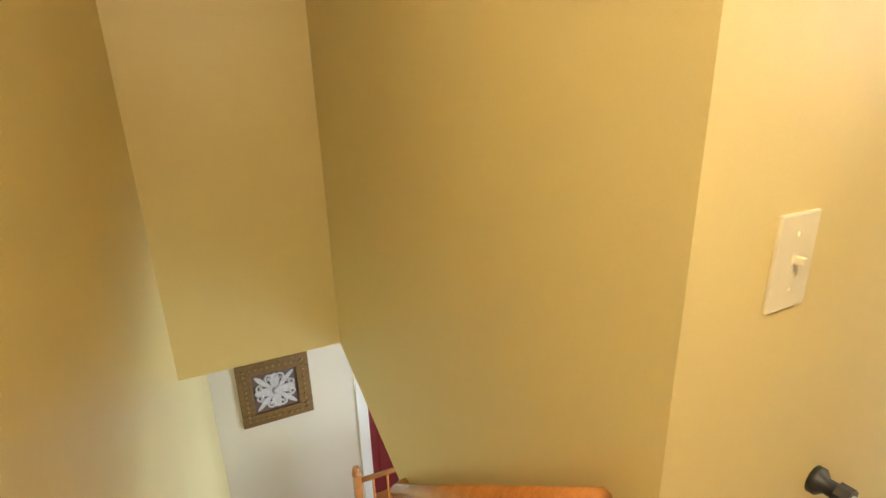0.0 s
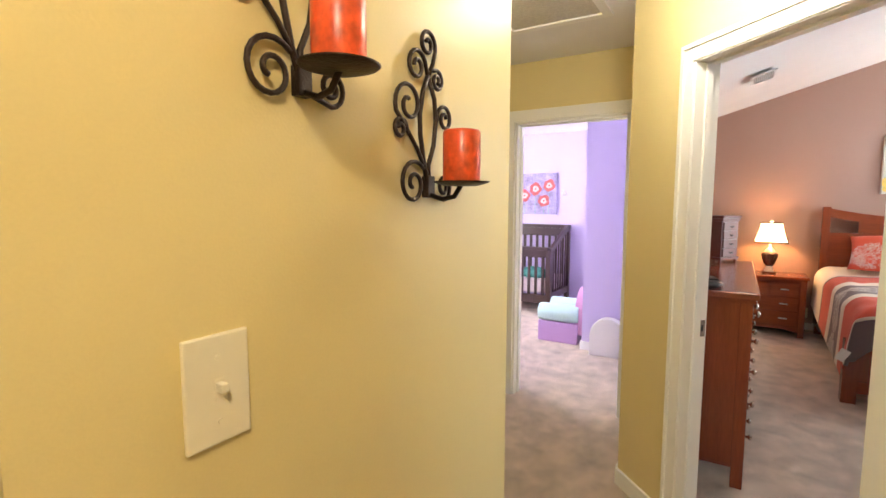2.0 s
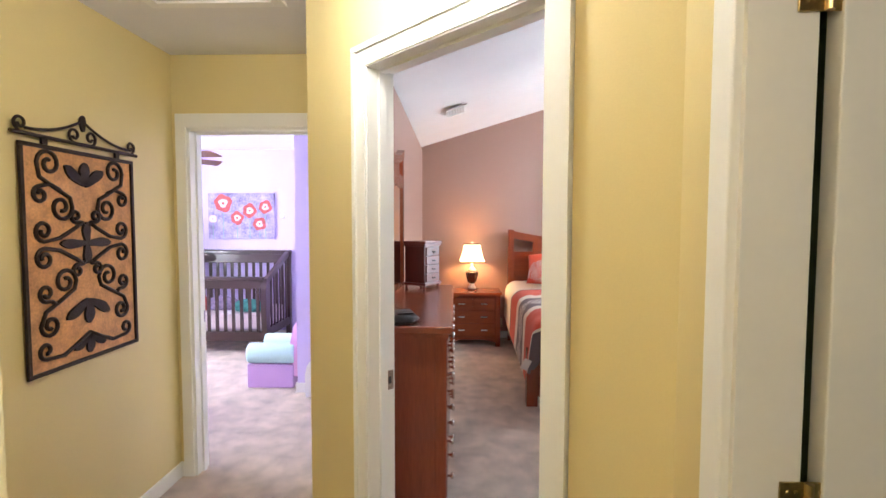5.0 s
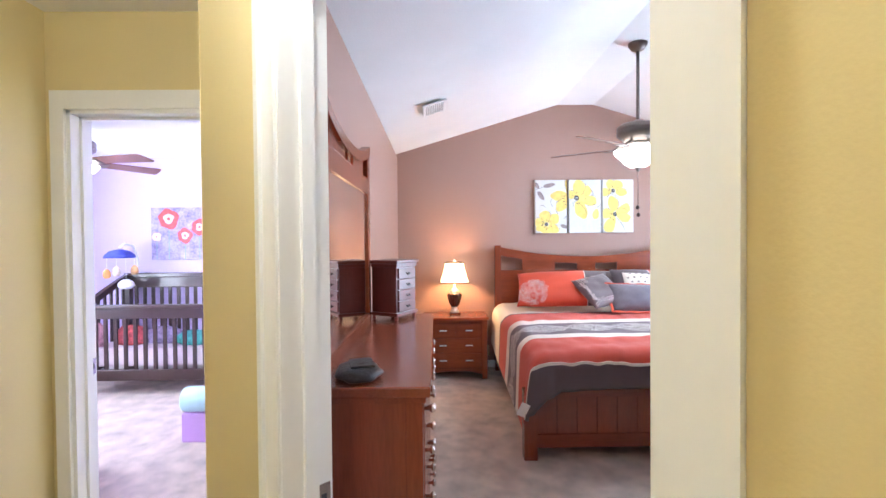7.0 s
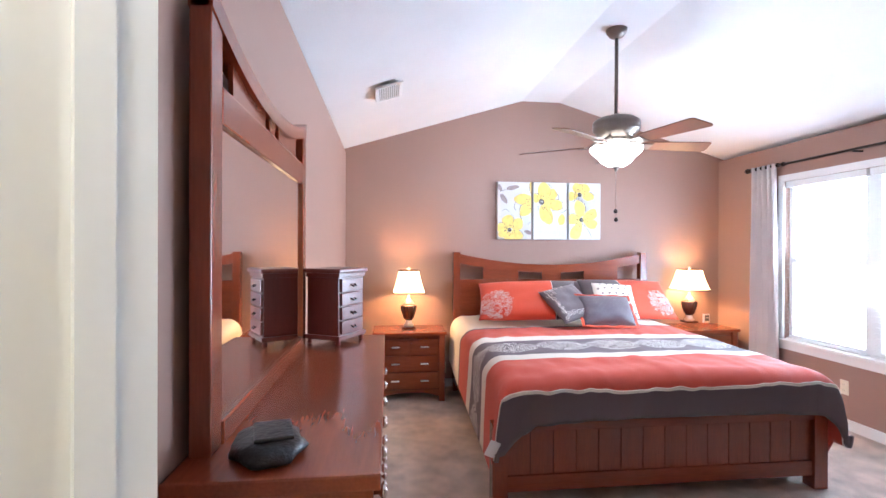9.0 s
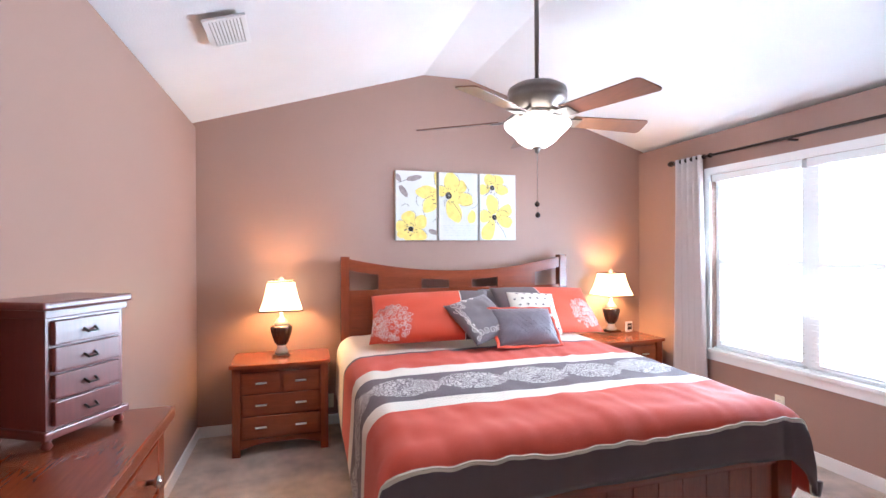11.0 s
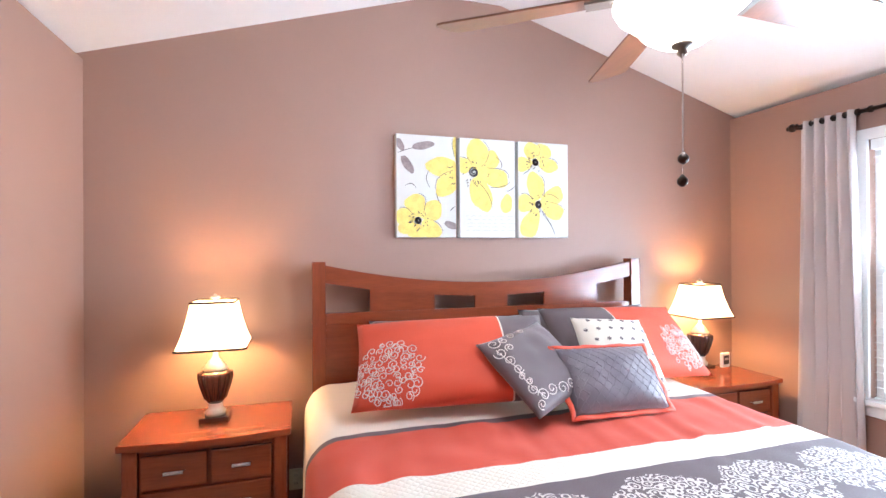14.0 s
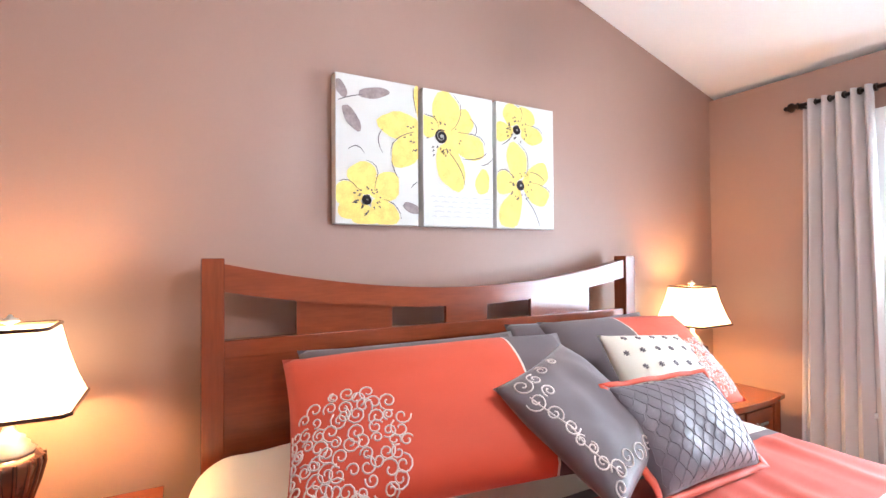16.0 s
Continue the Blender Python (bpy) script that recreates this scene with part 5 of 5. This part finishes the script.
sw = thing("light_switch", pose(1.012, 0.61, 1.22), "ivory toggle light switch on the yellow wall", "light switch")
part("plate", boxes((-0.045, 0.045, -0.007, 0, -0.072, 0.072)), WHITEP, sw, bevel=0.003)
part("slot", boxes((-0.006, 0.006, -0.008, -0.006, -0.014, 0.014)), WHITEP, sw)
part("toggle", boxes((-0.005, 0.005, -0.022, -0.006, -0.002, 0.010)), WHITEP, sw, bevel=0.002)
for z in (-0.042, 0.042):
    part("screw", lathe([(0.004, 0), (0.003, 0.0015)], 10), WHITEP, sw).matrix_local = pose(0, -0.007, z, 90)

# scrolled metal panel on the hall wall
TAN = mat("rusty_tan_backing", (0.58, 0.30, 0.13), 0.7, vary=0.4, scale=16, bump=0.1)
mp = thing("wall_panel", pose(3.265, 1.535, 0.895), "tall scrolled iron wall panel with a rust-tan backing", "wall decor")
pw, ph = 0.31, 0.90
part("backing", boxes((-pw + 0.01, pw - 0.01, -0.012, -0.002, 0.01, ph - 0.01)), TAN, mp)
part("frame", boxes((-pw, pw, -0.022, -0.010, 0, 0.016), (-pw, pw, -0.022, -0.010, ph - 0.016, ph), (-pw, -pw + 0.016, -0.022, -0.010, 0.016, ph - 0.016), (pw - 0.016, pw, -0.022, -0.010, 0.016, ph - 0.016)), IRON, mp, bevel=0.002)


def iron(points, r=0.0085):
    part("scroll", tube([(x, -0.016, z) for x, z in points], r, 6), IRON, mp, smooth=True)


def iron_leaf(x, z, a, ln, wd):
    part("leaf", prism(petal_outline(x, z, radians(a), ln, wd, 5, 14), 0.010, "y", -0.022), IRON, mp)


for sx in (-1, 1):
    def side(points):
        return [(sx * x, z) for x, z in points]
    iron(side(spiral(0.18, 0.83, 0.055, 0.014, 0, 1.3, 1)[::-1] + [(0.225, 0.775), (0.15, 0.735), (0.08, 0.70)] + spiral(0.125, 0.66, 0.055, 0.014, math.pi, 1.3, 1)))
    iron(side([(0.13, 0.73), (0.18, 0.75)] + spiral(0.225, 0.705, 0.034, 0.012, math.pi / 2, 1.2, -1)))
    for k in (0, 1):
        def flip(points):
            return [(x, 1.02 - z if k else z) for x, z in points]
        iron(side(flip([(0.02, 0.60), (0.06, 0.575), (0.14, 0.535)] + spiral(0.215, 0.565, 0.042, 0.012, -math.pi / 2, 1.3, 1))))
        iron(side(flip([(0.01, 0.585), (0.03, 0.60)] + spiral(0.055, 0.625, 0.026, 0.010, -math.pi / 2, 1.1, 1))))
    iron(side(spiral(0.12, 0.355, 0.055, 0.014, math.pi, 1.3, -1)[::-1] + [(0.075, 0.32), (0.14, 0.285), (0.22, 0.245)] + spiral(0.20, 0.19, 0.045, 0.012, 0, 1.3, -1)))
    iron(side([(0.17, 0.27), (0.19, 0.285)] + spiral(0.215, 0.32, 0.034, 0.012, -math.pi / 2, 1.2, 1)))
    iron(side([(0.0, 0.12), (0.06, 0.09), (0.14, 0.055), (0.22, 0.06)] + spiral(0.225, 0.095, 0.034, 0.012, -math.pi / 2, 1.0, 1)))
    iron_leaf(0, 0.755, 90 - sx * 55, 0.13, 0.05)
    iron_leaf(0, 0.265, -90 + sx * -60, 0.14, 0.05)
    iron_leaf(0, 0.105, -90 + sx * 62, 0.10, 0.04)
    iron_leaf(0, 0.51, 90 - sx * 90, 0.14, 0.045)
for x, z, a, ln, wd in ((0, 0.755, 90, 0.10, 0.06), (0, 0.27, -90, 0.11, 0.06), (0, 0.51, 90, 0.09, 0.05), (0, 0.51, -90, 0.09, 0.05), (0, 0.12, -90, 0.09, 0.05), (0, 0.985, 90, 0.07, 0.035)):
    iron_leaf(x, z, a, ln, wd)
for sx in (-1, 1):
    iron([(sx * x, z) for x, z in spiral(0.045, 0.965, 0.032, 0.010, -math.pi / 2, 1.2, 1)], 0.006)
part("hanger_bar", tube([(-0.34, -0.018, ph + 0.03), (0.34, -0.018, ph + 0.03)], 0.008, 8), IRON, mp)
for sx in (-1, 1):
    part("hanger_scroll", tube([(sx * x, -0.018, y) for x, y in [(0.31, ph + 0.035)] + spiral(0.30, ph + 0.065, 0.028, 0.01, -1.2, 1.2, 1, 16)], 0.006, 6), IRON, mp)
    part("hanger_curve", tube([(sx * (0.28 - 0.26 * i / 10), -0.018, ph + 0.05 + 0.07 * (i / 10) ** 2) for i in range(11)], 0.006, 6), IRON, mp)
    part("hanger_post", boxes((sx * 0.2 - 0.012, sx * 0.2 + 0.012, -0.024, -0.012, ph, ph + 0.03)), IRON, mp)

hatch = thing("attic_hatch", pose(2.985, 0.944, 2.44), "square attic hatch with textured panel and painted trim", "hatch")
part("panel", boxes((-0.30, 0.30, -0.245, 0.245, -0.006, 0)), mat("stippled_panel", (0.62, 0.60, 0.55), 0.9, vary=0.15, scale=60, fine=200, bump=0.5), hatch)
part("trim", boxes((-0.35, 0.35, -0.295, -0.245, -0.016, 0), (-0.35, 0.35, 0.245, 0.295, -0.016, 0), (-0.35, -0.30, -0.245, 0.245, -0.016, 0), (0.30, 0.35, -0.245, 0.245, -0.016, 0)), TRIM, hatch, bevel=0.003)
# unseen dome fixtures, made up to house the two added hall bulbs
dome = thing("fill_ceiling_light", pose(0.30, -0.15, 2.44), "unseen round frosted flush ceiling light added to brighten the landing", "ceiling light")
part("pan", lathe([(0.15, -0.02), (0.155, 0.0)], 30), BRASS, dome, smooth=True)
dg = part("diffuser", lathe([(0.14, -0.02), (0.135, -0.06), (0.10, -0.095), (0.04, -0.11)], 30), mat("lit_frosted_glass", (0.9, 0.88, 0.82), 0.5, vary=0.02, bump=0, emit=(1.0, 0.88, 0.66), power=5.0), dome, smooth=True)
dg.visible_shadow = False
tagged(copy_thing(dome, pose(2.45, 0.27, 2.44)), "unseen round frosted flush ceiling light added to brighten the hall")

# baby-gate post end at the sconce wall
gate = thing("gate_bracket", pose(1.235, 0.61, 0.744), "white safety gate bar with a grey wall cup", "safety gate")
part("wall_cup", lathe([(0.028, 0), (0.028, 0.012), (0.016, 0.022), (0.016, 0.04)], 20), BLACKM, gate, smooth=True).matrix_local = pose(0, 0, 0, 90)
part("threaded_nut", lathe([(0.022, 0), (0.022, 0.022)], 8), BLACKM, gate).matrix_local = pose(0, -0.04, 0, 90)
part("bar", tube([(0, -0.06, 0), (0, -0.30, 0)], 0.011, 12), WHITE, gate, smooth=True)
part("upright", tube([(0, -0.30, 0.02), (0, -0.30, -0.72)], 0.012, 12), WHITE, gate, smooth=True)

# ---- stairwell ----
n = 13
rise, run = 2.72 / (n + 1), 0.255
for i in range(n):
    st = structure("stair_step", boxes((-0.02, 0.80, 0.62 + run * i, 0.62 + run * (i + 1) + 0.02, -rise * (i + 1) - 0.20, -rise * (i + 1))), CARPET, "carpeted stair step going down", "step")
rail = thing("stair_handrail", pose(0.74, 0, 0), "honey oak handrail sloping down beside the stairs", "handrail")
part("rail", tube([(0, 0.66, 0.865), (0, 1.4, 0.252), (0, 1.66, 0.037), (0.03, 1.70, 0.005), (0.06, 1.71, 0.0)], 0.026, 10), OAK, rail, smooth=True)
for y, z in ((0.9, 0.665), (1.5, 0.17)):
    part("bracket", tube([(0, y, z - 0.02), (0.0, y, z - 0.06), (0.06, y, z - 0.06)], 0.006, 6), BRASS, rail)
newel = thing("stair_newel", pose(1.07, 3.9, -2.72), "honey oak newel post with a round cap and rail", "newel post")
part("post", boxes((-0.035, 0.035, -0.035, 0.035, 0, 0.88)), OAK, newel, bevel=0.004)
part("cap", lathe([(0.04, 0.88), (0.045, 0.895), (0.03, 0.91), (0.038, 0.93), (0.03, 0.96), (0.01, 0.97)], 16), OAK, newel, smooth=True)
part("rail", tube([(0.03, 0, 0.80), (1.0, -0.05, 0.80)], 0.024, 10), OAK, newel, smooth=True)
for i in range(6):
    part("baluster", tube([(0.15 + 0.14 * i, -0.01, 0), (0.15 + 0.14 * i, -0.01, 0.79)], 0.012, 8), OAK, newel)

structure("trim_front_door", boxes((1.26, 1.37, 4.445, 4.47, -2.72, -0.60), (2.12, 2.23, 4.445, 4.47, -2.72, -0.60), (1.37, 2.12, 4.445, 4.47, -0.70, -0.60)), TRIM, "white casing of the front door", "door casing", 0.004)
fd = tagged(new("door_front"), "dark red front door with a small glowing pane", "door", "", "structure")
fd.matrix_world = pose(1.37, 4.49, -2.72)
REDD = mat("dark_red_door_paint", (0.20, 0.02, 0.025), 0.35, vary=0.1)
part("leaf", boxes((0.0, 0.75, 0, 0.04, 0.01, 2.02)), REDD, fd, bevel=0.003)
for x0, x1 in ((0.09, 0.34), (0.41, 0.66)):
    for z0, z1 in ((0.2, 0.8), (0.95, 1.45)):
        part("panel", boxes((x0, x1, -0.008, 0.0, z0, z1)), REDD, fd, bevel=0.005)
# opaque pane glows by emission in place of light from behind
part("pane", boxes((0.09, 0.66, -0.006, 0.0, 1.55, 1.85)), mat("glowing_door_pane", (0.85, 0.88, 0.9), 0.3, bump=0, vary=0.02, emit=(0.9, 0.95, 1.0), power=1.5), fd)

tile = thing("wall_plaque", pose(0.515, 4.47, -1.08), "framed square plaque with a silver scrolled flower relief", "wall decor")
GOLD = mat("antique_gold_frame", (0.22, 0.13, 0.05), 0.45, 0.4, 0.3, 30, 120, 0.3)
SILV = mat("weathered_silver_relief", (0.58, 0.57, 0.60), 0.5, 0.2, 0.2, 30, 120, 0.3)
q = 0.319
part("frame", boxes((-q, q, -0.035, 0, q - 0.12, q), (-q, q, -0.035, 0, -q, -q + 0.12), (-q, -q + 0.12, -0.035, 0, -q + 0.12, q - 0.12), (q - 0.12, q, -0.035, 0, -q + 0.12, q - 0.12)), GOLD, tile, bevel=0.008)
part("panel", boxes((-q + 0.12, q - 0.12, -0.012, 0, -q + 0.12, q - 0.12)), mat("brown_plaque", (0.16, 0.10, 0.09), 0.7), tile)
for k in range(8):
    a = k * math.pi / 4
    bm = prism([(x, y) for x, y in petal_outline(0.02, 0, 0, 0.16 if k % 2 == 0 else 0.22, 0.10 if k % 2 == 0 else 0.05, k)], 0.012, "y", -0.024)
    bmesh.ops.transform(bm, matrix=pose(0, 0, 0, 0, math.degrees(a), 0), verts=bm.verts[:])
    part("petal", bm, SILV, tile)
for k in range(8):
    a = (k // 2) * math.pi / 2
    curl = [(x, (1 if k % 2 else -1) * y) for x, y in spiral(0.135, 0.045, 0.042, 0.010, 2.6, 1.2, -1, 16)]
    part("scroll", tube([(x * math.cos(a) - y * math.sin(a), -0.02, x * math.sin(a) + y * math.cos(a)) for x, y in curl], 0.011, 6), SILV, tile, smooth=True)
part("boss", lathe([(0.03, 0), (0.03, 0.02), (0.015, 0.03)], 16), SILV, tile, smooth=True).matrix_local = pose(0, -0.012, 0, 90)
for k in range(40):
    s, j = divmod(k, 10)
    e = -q + 0.06 + (2 * q - 0.12) * j / 10
    x, z = ((e, q - 0.06), (q - 0.06, -e), (-e, -q + 0.06), (-q + 0.06, e))[s]
    part("bead", lathe([(0.014, 0), (0.012, 0.008), (0.005, 0.012)], 8, None, (0, 0, 0)), mat("gold_bead", (0.35, 0.24, 0.10), 0.4, 0.6) if k == 0 else bpy.data.materials["gold_bead"], tile, smooth=True).matrix_local = pose(x, -0.034, z, 90)

# ---- nursery ----
crib = thing("crib", pose(6.55, 2.72, 0) @ Matrix.Diagonal((1.3, 1, 0.96, 1)), "dark espresso wooden sleigh crib with slatted sides", "crib")
# local: x from the front (0) to the back (0.62), y along the crib
cy = 0.645
for y in (-cy, cy):
    n = 12
    side = [(0.0 + 0.62 * i / n, 0.90 + 0.29 * (0.5 - 0.5 * math.cos(math.pi * i / n)) + 0.02 * math.sin(math.pi * 2 * i / n)) for i in range(n + 1)]
    part("side_rail", prism(side + [(x, z - 0.07) for x, z in side[::-1]], 0.045, "y", y - 0.022), DARKY, crib)
    part("side_base", boxes((0.02, 0.60, y - 0.018, y + 0.018, 0.20, 0.29)), DARKY, crib)
    for i in range(7):
        x = 0.08 + 0.075 * i
        part("side_slat", boxes((x - 0.012, x + 0.012, y - 0.008, y + 0.008, 0.29, 0.86 + 0.29 * (0.5 - 0.5 * math.cos(math.pi * x / 0.62)))), DARKZ, crib)
    leg = [(0.0, 0.90), (0.07, 0.90), (0.075, 0.6), (0.055, 0.3), (0.05, 0.08), (0.06, 0.0), (-0.05, 0.0), (-0.04, 0.03), (-0.005, 0.08), (-0.01, 0.25), (-0.03, 0.55), (-0.02, 0.78)]
    part("front_leg", prism(leg, 0.06, "y", y - 0.03), DARKZ, crib)
    part("back_leg", boxes((0.58, 0.63, y - 0.03, y + 0.03, 0, 1.18)), DARKZ, crib, bevel=0.004)
part("front_rail", boxes((-0.03, 0.04, -cy, cy, 0.88, 0.92)), DARKY, crib, bevel=0.008)
part("front_top", boxes((-0.01, 0.025, -cy + 0.03, cy - 0.03, 0.78, 0.88)), DARKY, crib, bevel=0.006)
part("front_base", boxes((-0.01, 0.025, -cy + 0.03, cy - 0.03, 0.16, 0.27)), DARKY, crib, bevel=0.004)
part("back_rail", boxes((0.575, 0.65, -cy - 0.03, cy + 0.03, 1.14, 1.19)), DARKY, crib, bevel=0.008)
part("back_top", boxes((0.595, 0.63, -cy, cy, 1.02, 1.14)), DARKY, crib, bevel=0.006)
part("back_base", boxes((0.595, 0.63, -cy, cy, 0.16, 0.27)), DARKY, crib)
for i in range(13):
    y = -cy + 0.08 + (2 * cy - 0.16) * i / 12
    part("front_slat", boxes((0.0, 0.015, y - 0.016, y + 0.016, 0.27, 0.78)), DARKZ, crib)
    part("back_slat", boxes((0.605, 0.62, y - 0.016, y + 0.016, 0.27, 1.02)), DARKZ, crib)
PINKW = mat("white_pink_sheet", (0.80, 0.70, 0.74), 0.9, vary=0.06, scale=14)
tagged(part("crib_mattress", boxes((6.62, 7.30, 2.12, 3.32, 0.27, 0.45)), PINKW, bevel=0.02), "crib mattress with a pale pink sheet", "mattress")
for nm, x, y, z, rx, ry, rz, col, lab in (("blanket", 6.80, 2.36, 0.45, 0.10, 0.20, 0.09, (0.10, 0.40, 0.36), "folded teal and white baby blanket in the crib"), ("cushion", 6.90, 2.74, 0.45, 0.10, 0.22, 0.10, (0.32, 0.26, 0.42), "grey-violet cushion lying in the crib"), ("soft_toy", 6.82, 3.02, 0.45, 0.09, 0.17, 0.12, (0.60, 0.12, 0.12), "red and pink soft toy lying in the crib"), ("soft_toy", 6.72, 3.26, 0.45, 0.05, 0.05, 0.14, (0.75, 0.35, 0.42), "pink soft toy sitting in the crib corner")):
    bm = bmesh.new()
    bmesh.ops.create_uvsphere(bm, u_segments=20, v_segments=12, radius=1)
    for v in bm.verts:
        k = 1 + 0.22 * noise.noise(v.co * 2.2 + Vector((x * 5, y * 5, 0)))
        v.co = Vector((x + v.co.x * rx * k, y + v.co.y * ry * k, z + max(0.0, rz * 0.6 + v.co.z * rz * k)))
    tagged(part(nm, bm, mat(nm + "_cloth", col, 0.9, vary=0.6, scale=25, fine=90, bump=0.2), smooth=True), lab, "toy" if nm == "soft_toy" else nm)

mob = thing("crib_mobile", pose(7.34, 3.26, 1.19), "baby mobile with a blue canopy and hanging soft shapes", "mobile")
part("arm", tube([(0, 0, -0.10), (0, 0, 0.12), (-0.05, 0.02, 0.26), (-0.18, 0.03, 0.28), (-0.26, 0.03, 0.24)], 0.012, 8), WHITE, mob, smooth=True)
part("canopy", lathe([(0.15, 0.13), (0.14, 0.16), (0.10, 0.20), (0.03, 0.22)], 20, None, (-0.26, 0.03, 0)), mat("blue_canopy_cloth", (0.06, 0.08, 0.42), 0.8, vary=0.3, scale=40), mob, smooth=True)
for dx, dy, dz, col in ((-0.26, 0.17, -0.06, (0.70, 0.36, 0.12)), (-0.36, 0.0, -0.03, (0.72, 0.62, 0.5)), (-0.22, -0.10, -0.02, (0.75, 0.45, 0.2)), (-0.27, -0.04, -0.17, (0.78, 0.80, 0.88))):
    part("string", tube([(dx, dy, 0.14), (dx, dy, dz)], 0.0015, 4), WHITE, mob)
    rr = 0.10 if dz < -0.1 else 0.05
    part("soft_shape", lathe([(rr * 0.5, -0.03), (rr * 0.8, 0.0), (rr * 0.7, 0.04), (rr * 0.3, 0.07)], 14, None, (dx, dy, dz)), mat("mobile_felt", col, 0.9, vary=0.3, scale=30), mob, smooth=True)

pop = thing("canvas_painting", pose(7.385, 3.13, 1.285), "canvas of red poppies on a violet and white ground", "painting")
pw, ph = 0.862, 0.592
part("canvas", boxes((0.0, 0.034, -pw, 0, 0, ph)), mat("violet_wash_canvas", (0.35, 0.31, 0.53), 0.85, vary=0.65, scale=9, fine=40, bump=0.1), pop, bevel=0.003)
POPR, POPP, STEMG = mat("poppy_red_paint", (0.50, 0.10, 0.10), 0.8, vary=0.35, scale=25), mat("poppy_pink_paint", (0.85, 0.56, 0.55), 0.8, vary=0.3, scale=25), mat("stem_green_paint", (0.22, 0.38, 0.36), 0.8, vary=0.2)
for k, (u, v, r) in enumerate(((0.23, 0.78, 0.115), (0.44, 0.46, 0.085), (0.63, 0.62, 0.09), (0.87, 0.70, 0.085), (0.78, 0.33, 0.085), (0.07, 0.44, 0.05))):
    x, y = u * pw, v * ph
    part("painted_stem", flat_shape([(x - 0.004, 0.0), (x + 0.004, 0.0), (x + 0.006, y), (x - 0.002, y)], pw, ph, 0.0012), STEMG, pop)
    part("painted_poppy", flat_shape([(x + r * math.cos(a) * (1 + 0.1 * math.sin(5 * a + k)), y + r * math.sin(a) * (1 + 0.12 * math.sin(4 * a + k))) for a in (2 * math.pi * i / 20 for i in range(20))], pw, ph, 0.002), POPR if k < 5 else POPP, pop)
    part("painted_heart", flat_shape([(x + 0.5 * r * math.cos(a) * (1 + 0.2 * math.sin(3 * a + k)), y + 0.5 * r * math.sin(a)) for a in (2 * math.pi * i / 16 for i in range(16))], pw, ph, 0.003), POPP, pop)
    part("painted_eye", flat_shape([(x + 0.16 * r * math.cos(a), y + 0.16 * r * math.sin(a)) for a in (2 * math.pi * i / 10 for i in range(10))], pw, ph, 0.004), POPR, pop)
knobw = tagged(part("wall_hook", lathe([(0.02, 0), (0.03, 0.01), (0.034, 0.03), (0.02, 0.05), (0.006, 0.055)], 16), WHITE, smooth=True), "white rounded hook on the nursery wall", "hook")
knobw.matrix_world = pose(7.42, 2.16, 1.58, 0, -90, 0)

LAV, MINT = mat("lilac_upholstery", (0.56, 0.36, 0.66), 0.9, vary=0.06, fine=300, bump=0.1), mat("mint_upholstery", (0.52, 0.78, 0.74), 0.9, vary=0.06, fine=300, bump=0.1)
ch = thing("child_armchair", pose(5.45, 1.32, 0), "small lilac child's armchair with mint green rolled arms", "armchair")
part("base", boxes((0.0, 0.52, 0.06, 0.48, 0.0, 0.215)), LAV, ch, bevel=0.012)
part("seat_cushion", boxes((0.12, 0.40, 0.08, 0.49, 0.215, 0.30)), LAV, ch, smooth=True, bevel=0.03)
for x in (0.065, 0.455):
    bm = lathe([(0.085, 0.0), (0.092, 0.015), (0.092, 0.40), (0.085, 0.42), (0.05, 0.428)], 28)
    bmesh.ops.transform(bm, matrix=pose(x, 0.06, 0.305, -90), verts=bm.verts[:])
    part("arm_roll", bm, MINT, ch, "mint green rolled arm", smooth=True)
part("backrest", prism([(0.02 + 0.24 * (1 - math.cos(math.pi * i / 12)), 0.30 + 0.27 * math.sin(math.pi * i / 12)) for i in range(13)] + [(0.50, 0.1), (0.02, 0.1)], 0.10, "y", 0.0), mat("pink_upholstery", (0.66, 0.36, 0.60), 0.9, vary=0.06), ch, bevel=0.012)
# white rounded shape of unknown use, built as a plain panel
tagged(part("white_rounded_panel", prism([(0.86 + 0.34 * 0, 0.0), (1.20, 0.0), (1.20, 0.16)] + [(1.03 + 0.17 * math.cos(math.pi * i / 14), 0.20 + 0.17 * math.sin(math.pi * i / 14)) for i in range(15)] + [(0.86, 0.16)], 0.10, "x", 5.22), WHITE, bevel=0.012), "low white panel with a rounded top by the wall", "toy chest")
bn = thing("white_bench", pose(6.95, 3.86, 0), "low white slatted toy bench against the nursery wall", "bench")
part("seat", boxes((-0.18, 0.18, -0.16, 0.20, 0.21, 0.25)), WHITE, bn, bevel=0.005)
part("top_rail", boxes((-0.18, 0.18, 0.16, 0.20, 0.62, 0.67)), WHITE, bn, bevel=0.005)
for i in range(5):
    part("back_slat", boxes((-0.17 + 0.08 * i, -0.15 + 0.08 * i, 0.17, 0.19, 0.25, 0.62)), WHITE, bn)
for x in (-0.17, 0.14):
    for y in (-0.15, 0.16):
        part("leg", boxes((x, x + 0.03, y, y + 0.03, 0, 0.21)), WHITE, bn)
bx = tagged(part("storage_bin", boxes((4.75, 5.05, 2.22, 2.60, 0, 0.30)), LAV, bevel=0.01), "lilac fabric storage bin with dark rim on the carpet", "bin")
part("rim", boxes((4.745, 5.055, 2.215, 2.605, 0.295, 0.31)), DARKY, bx)
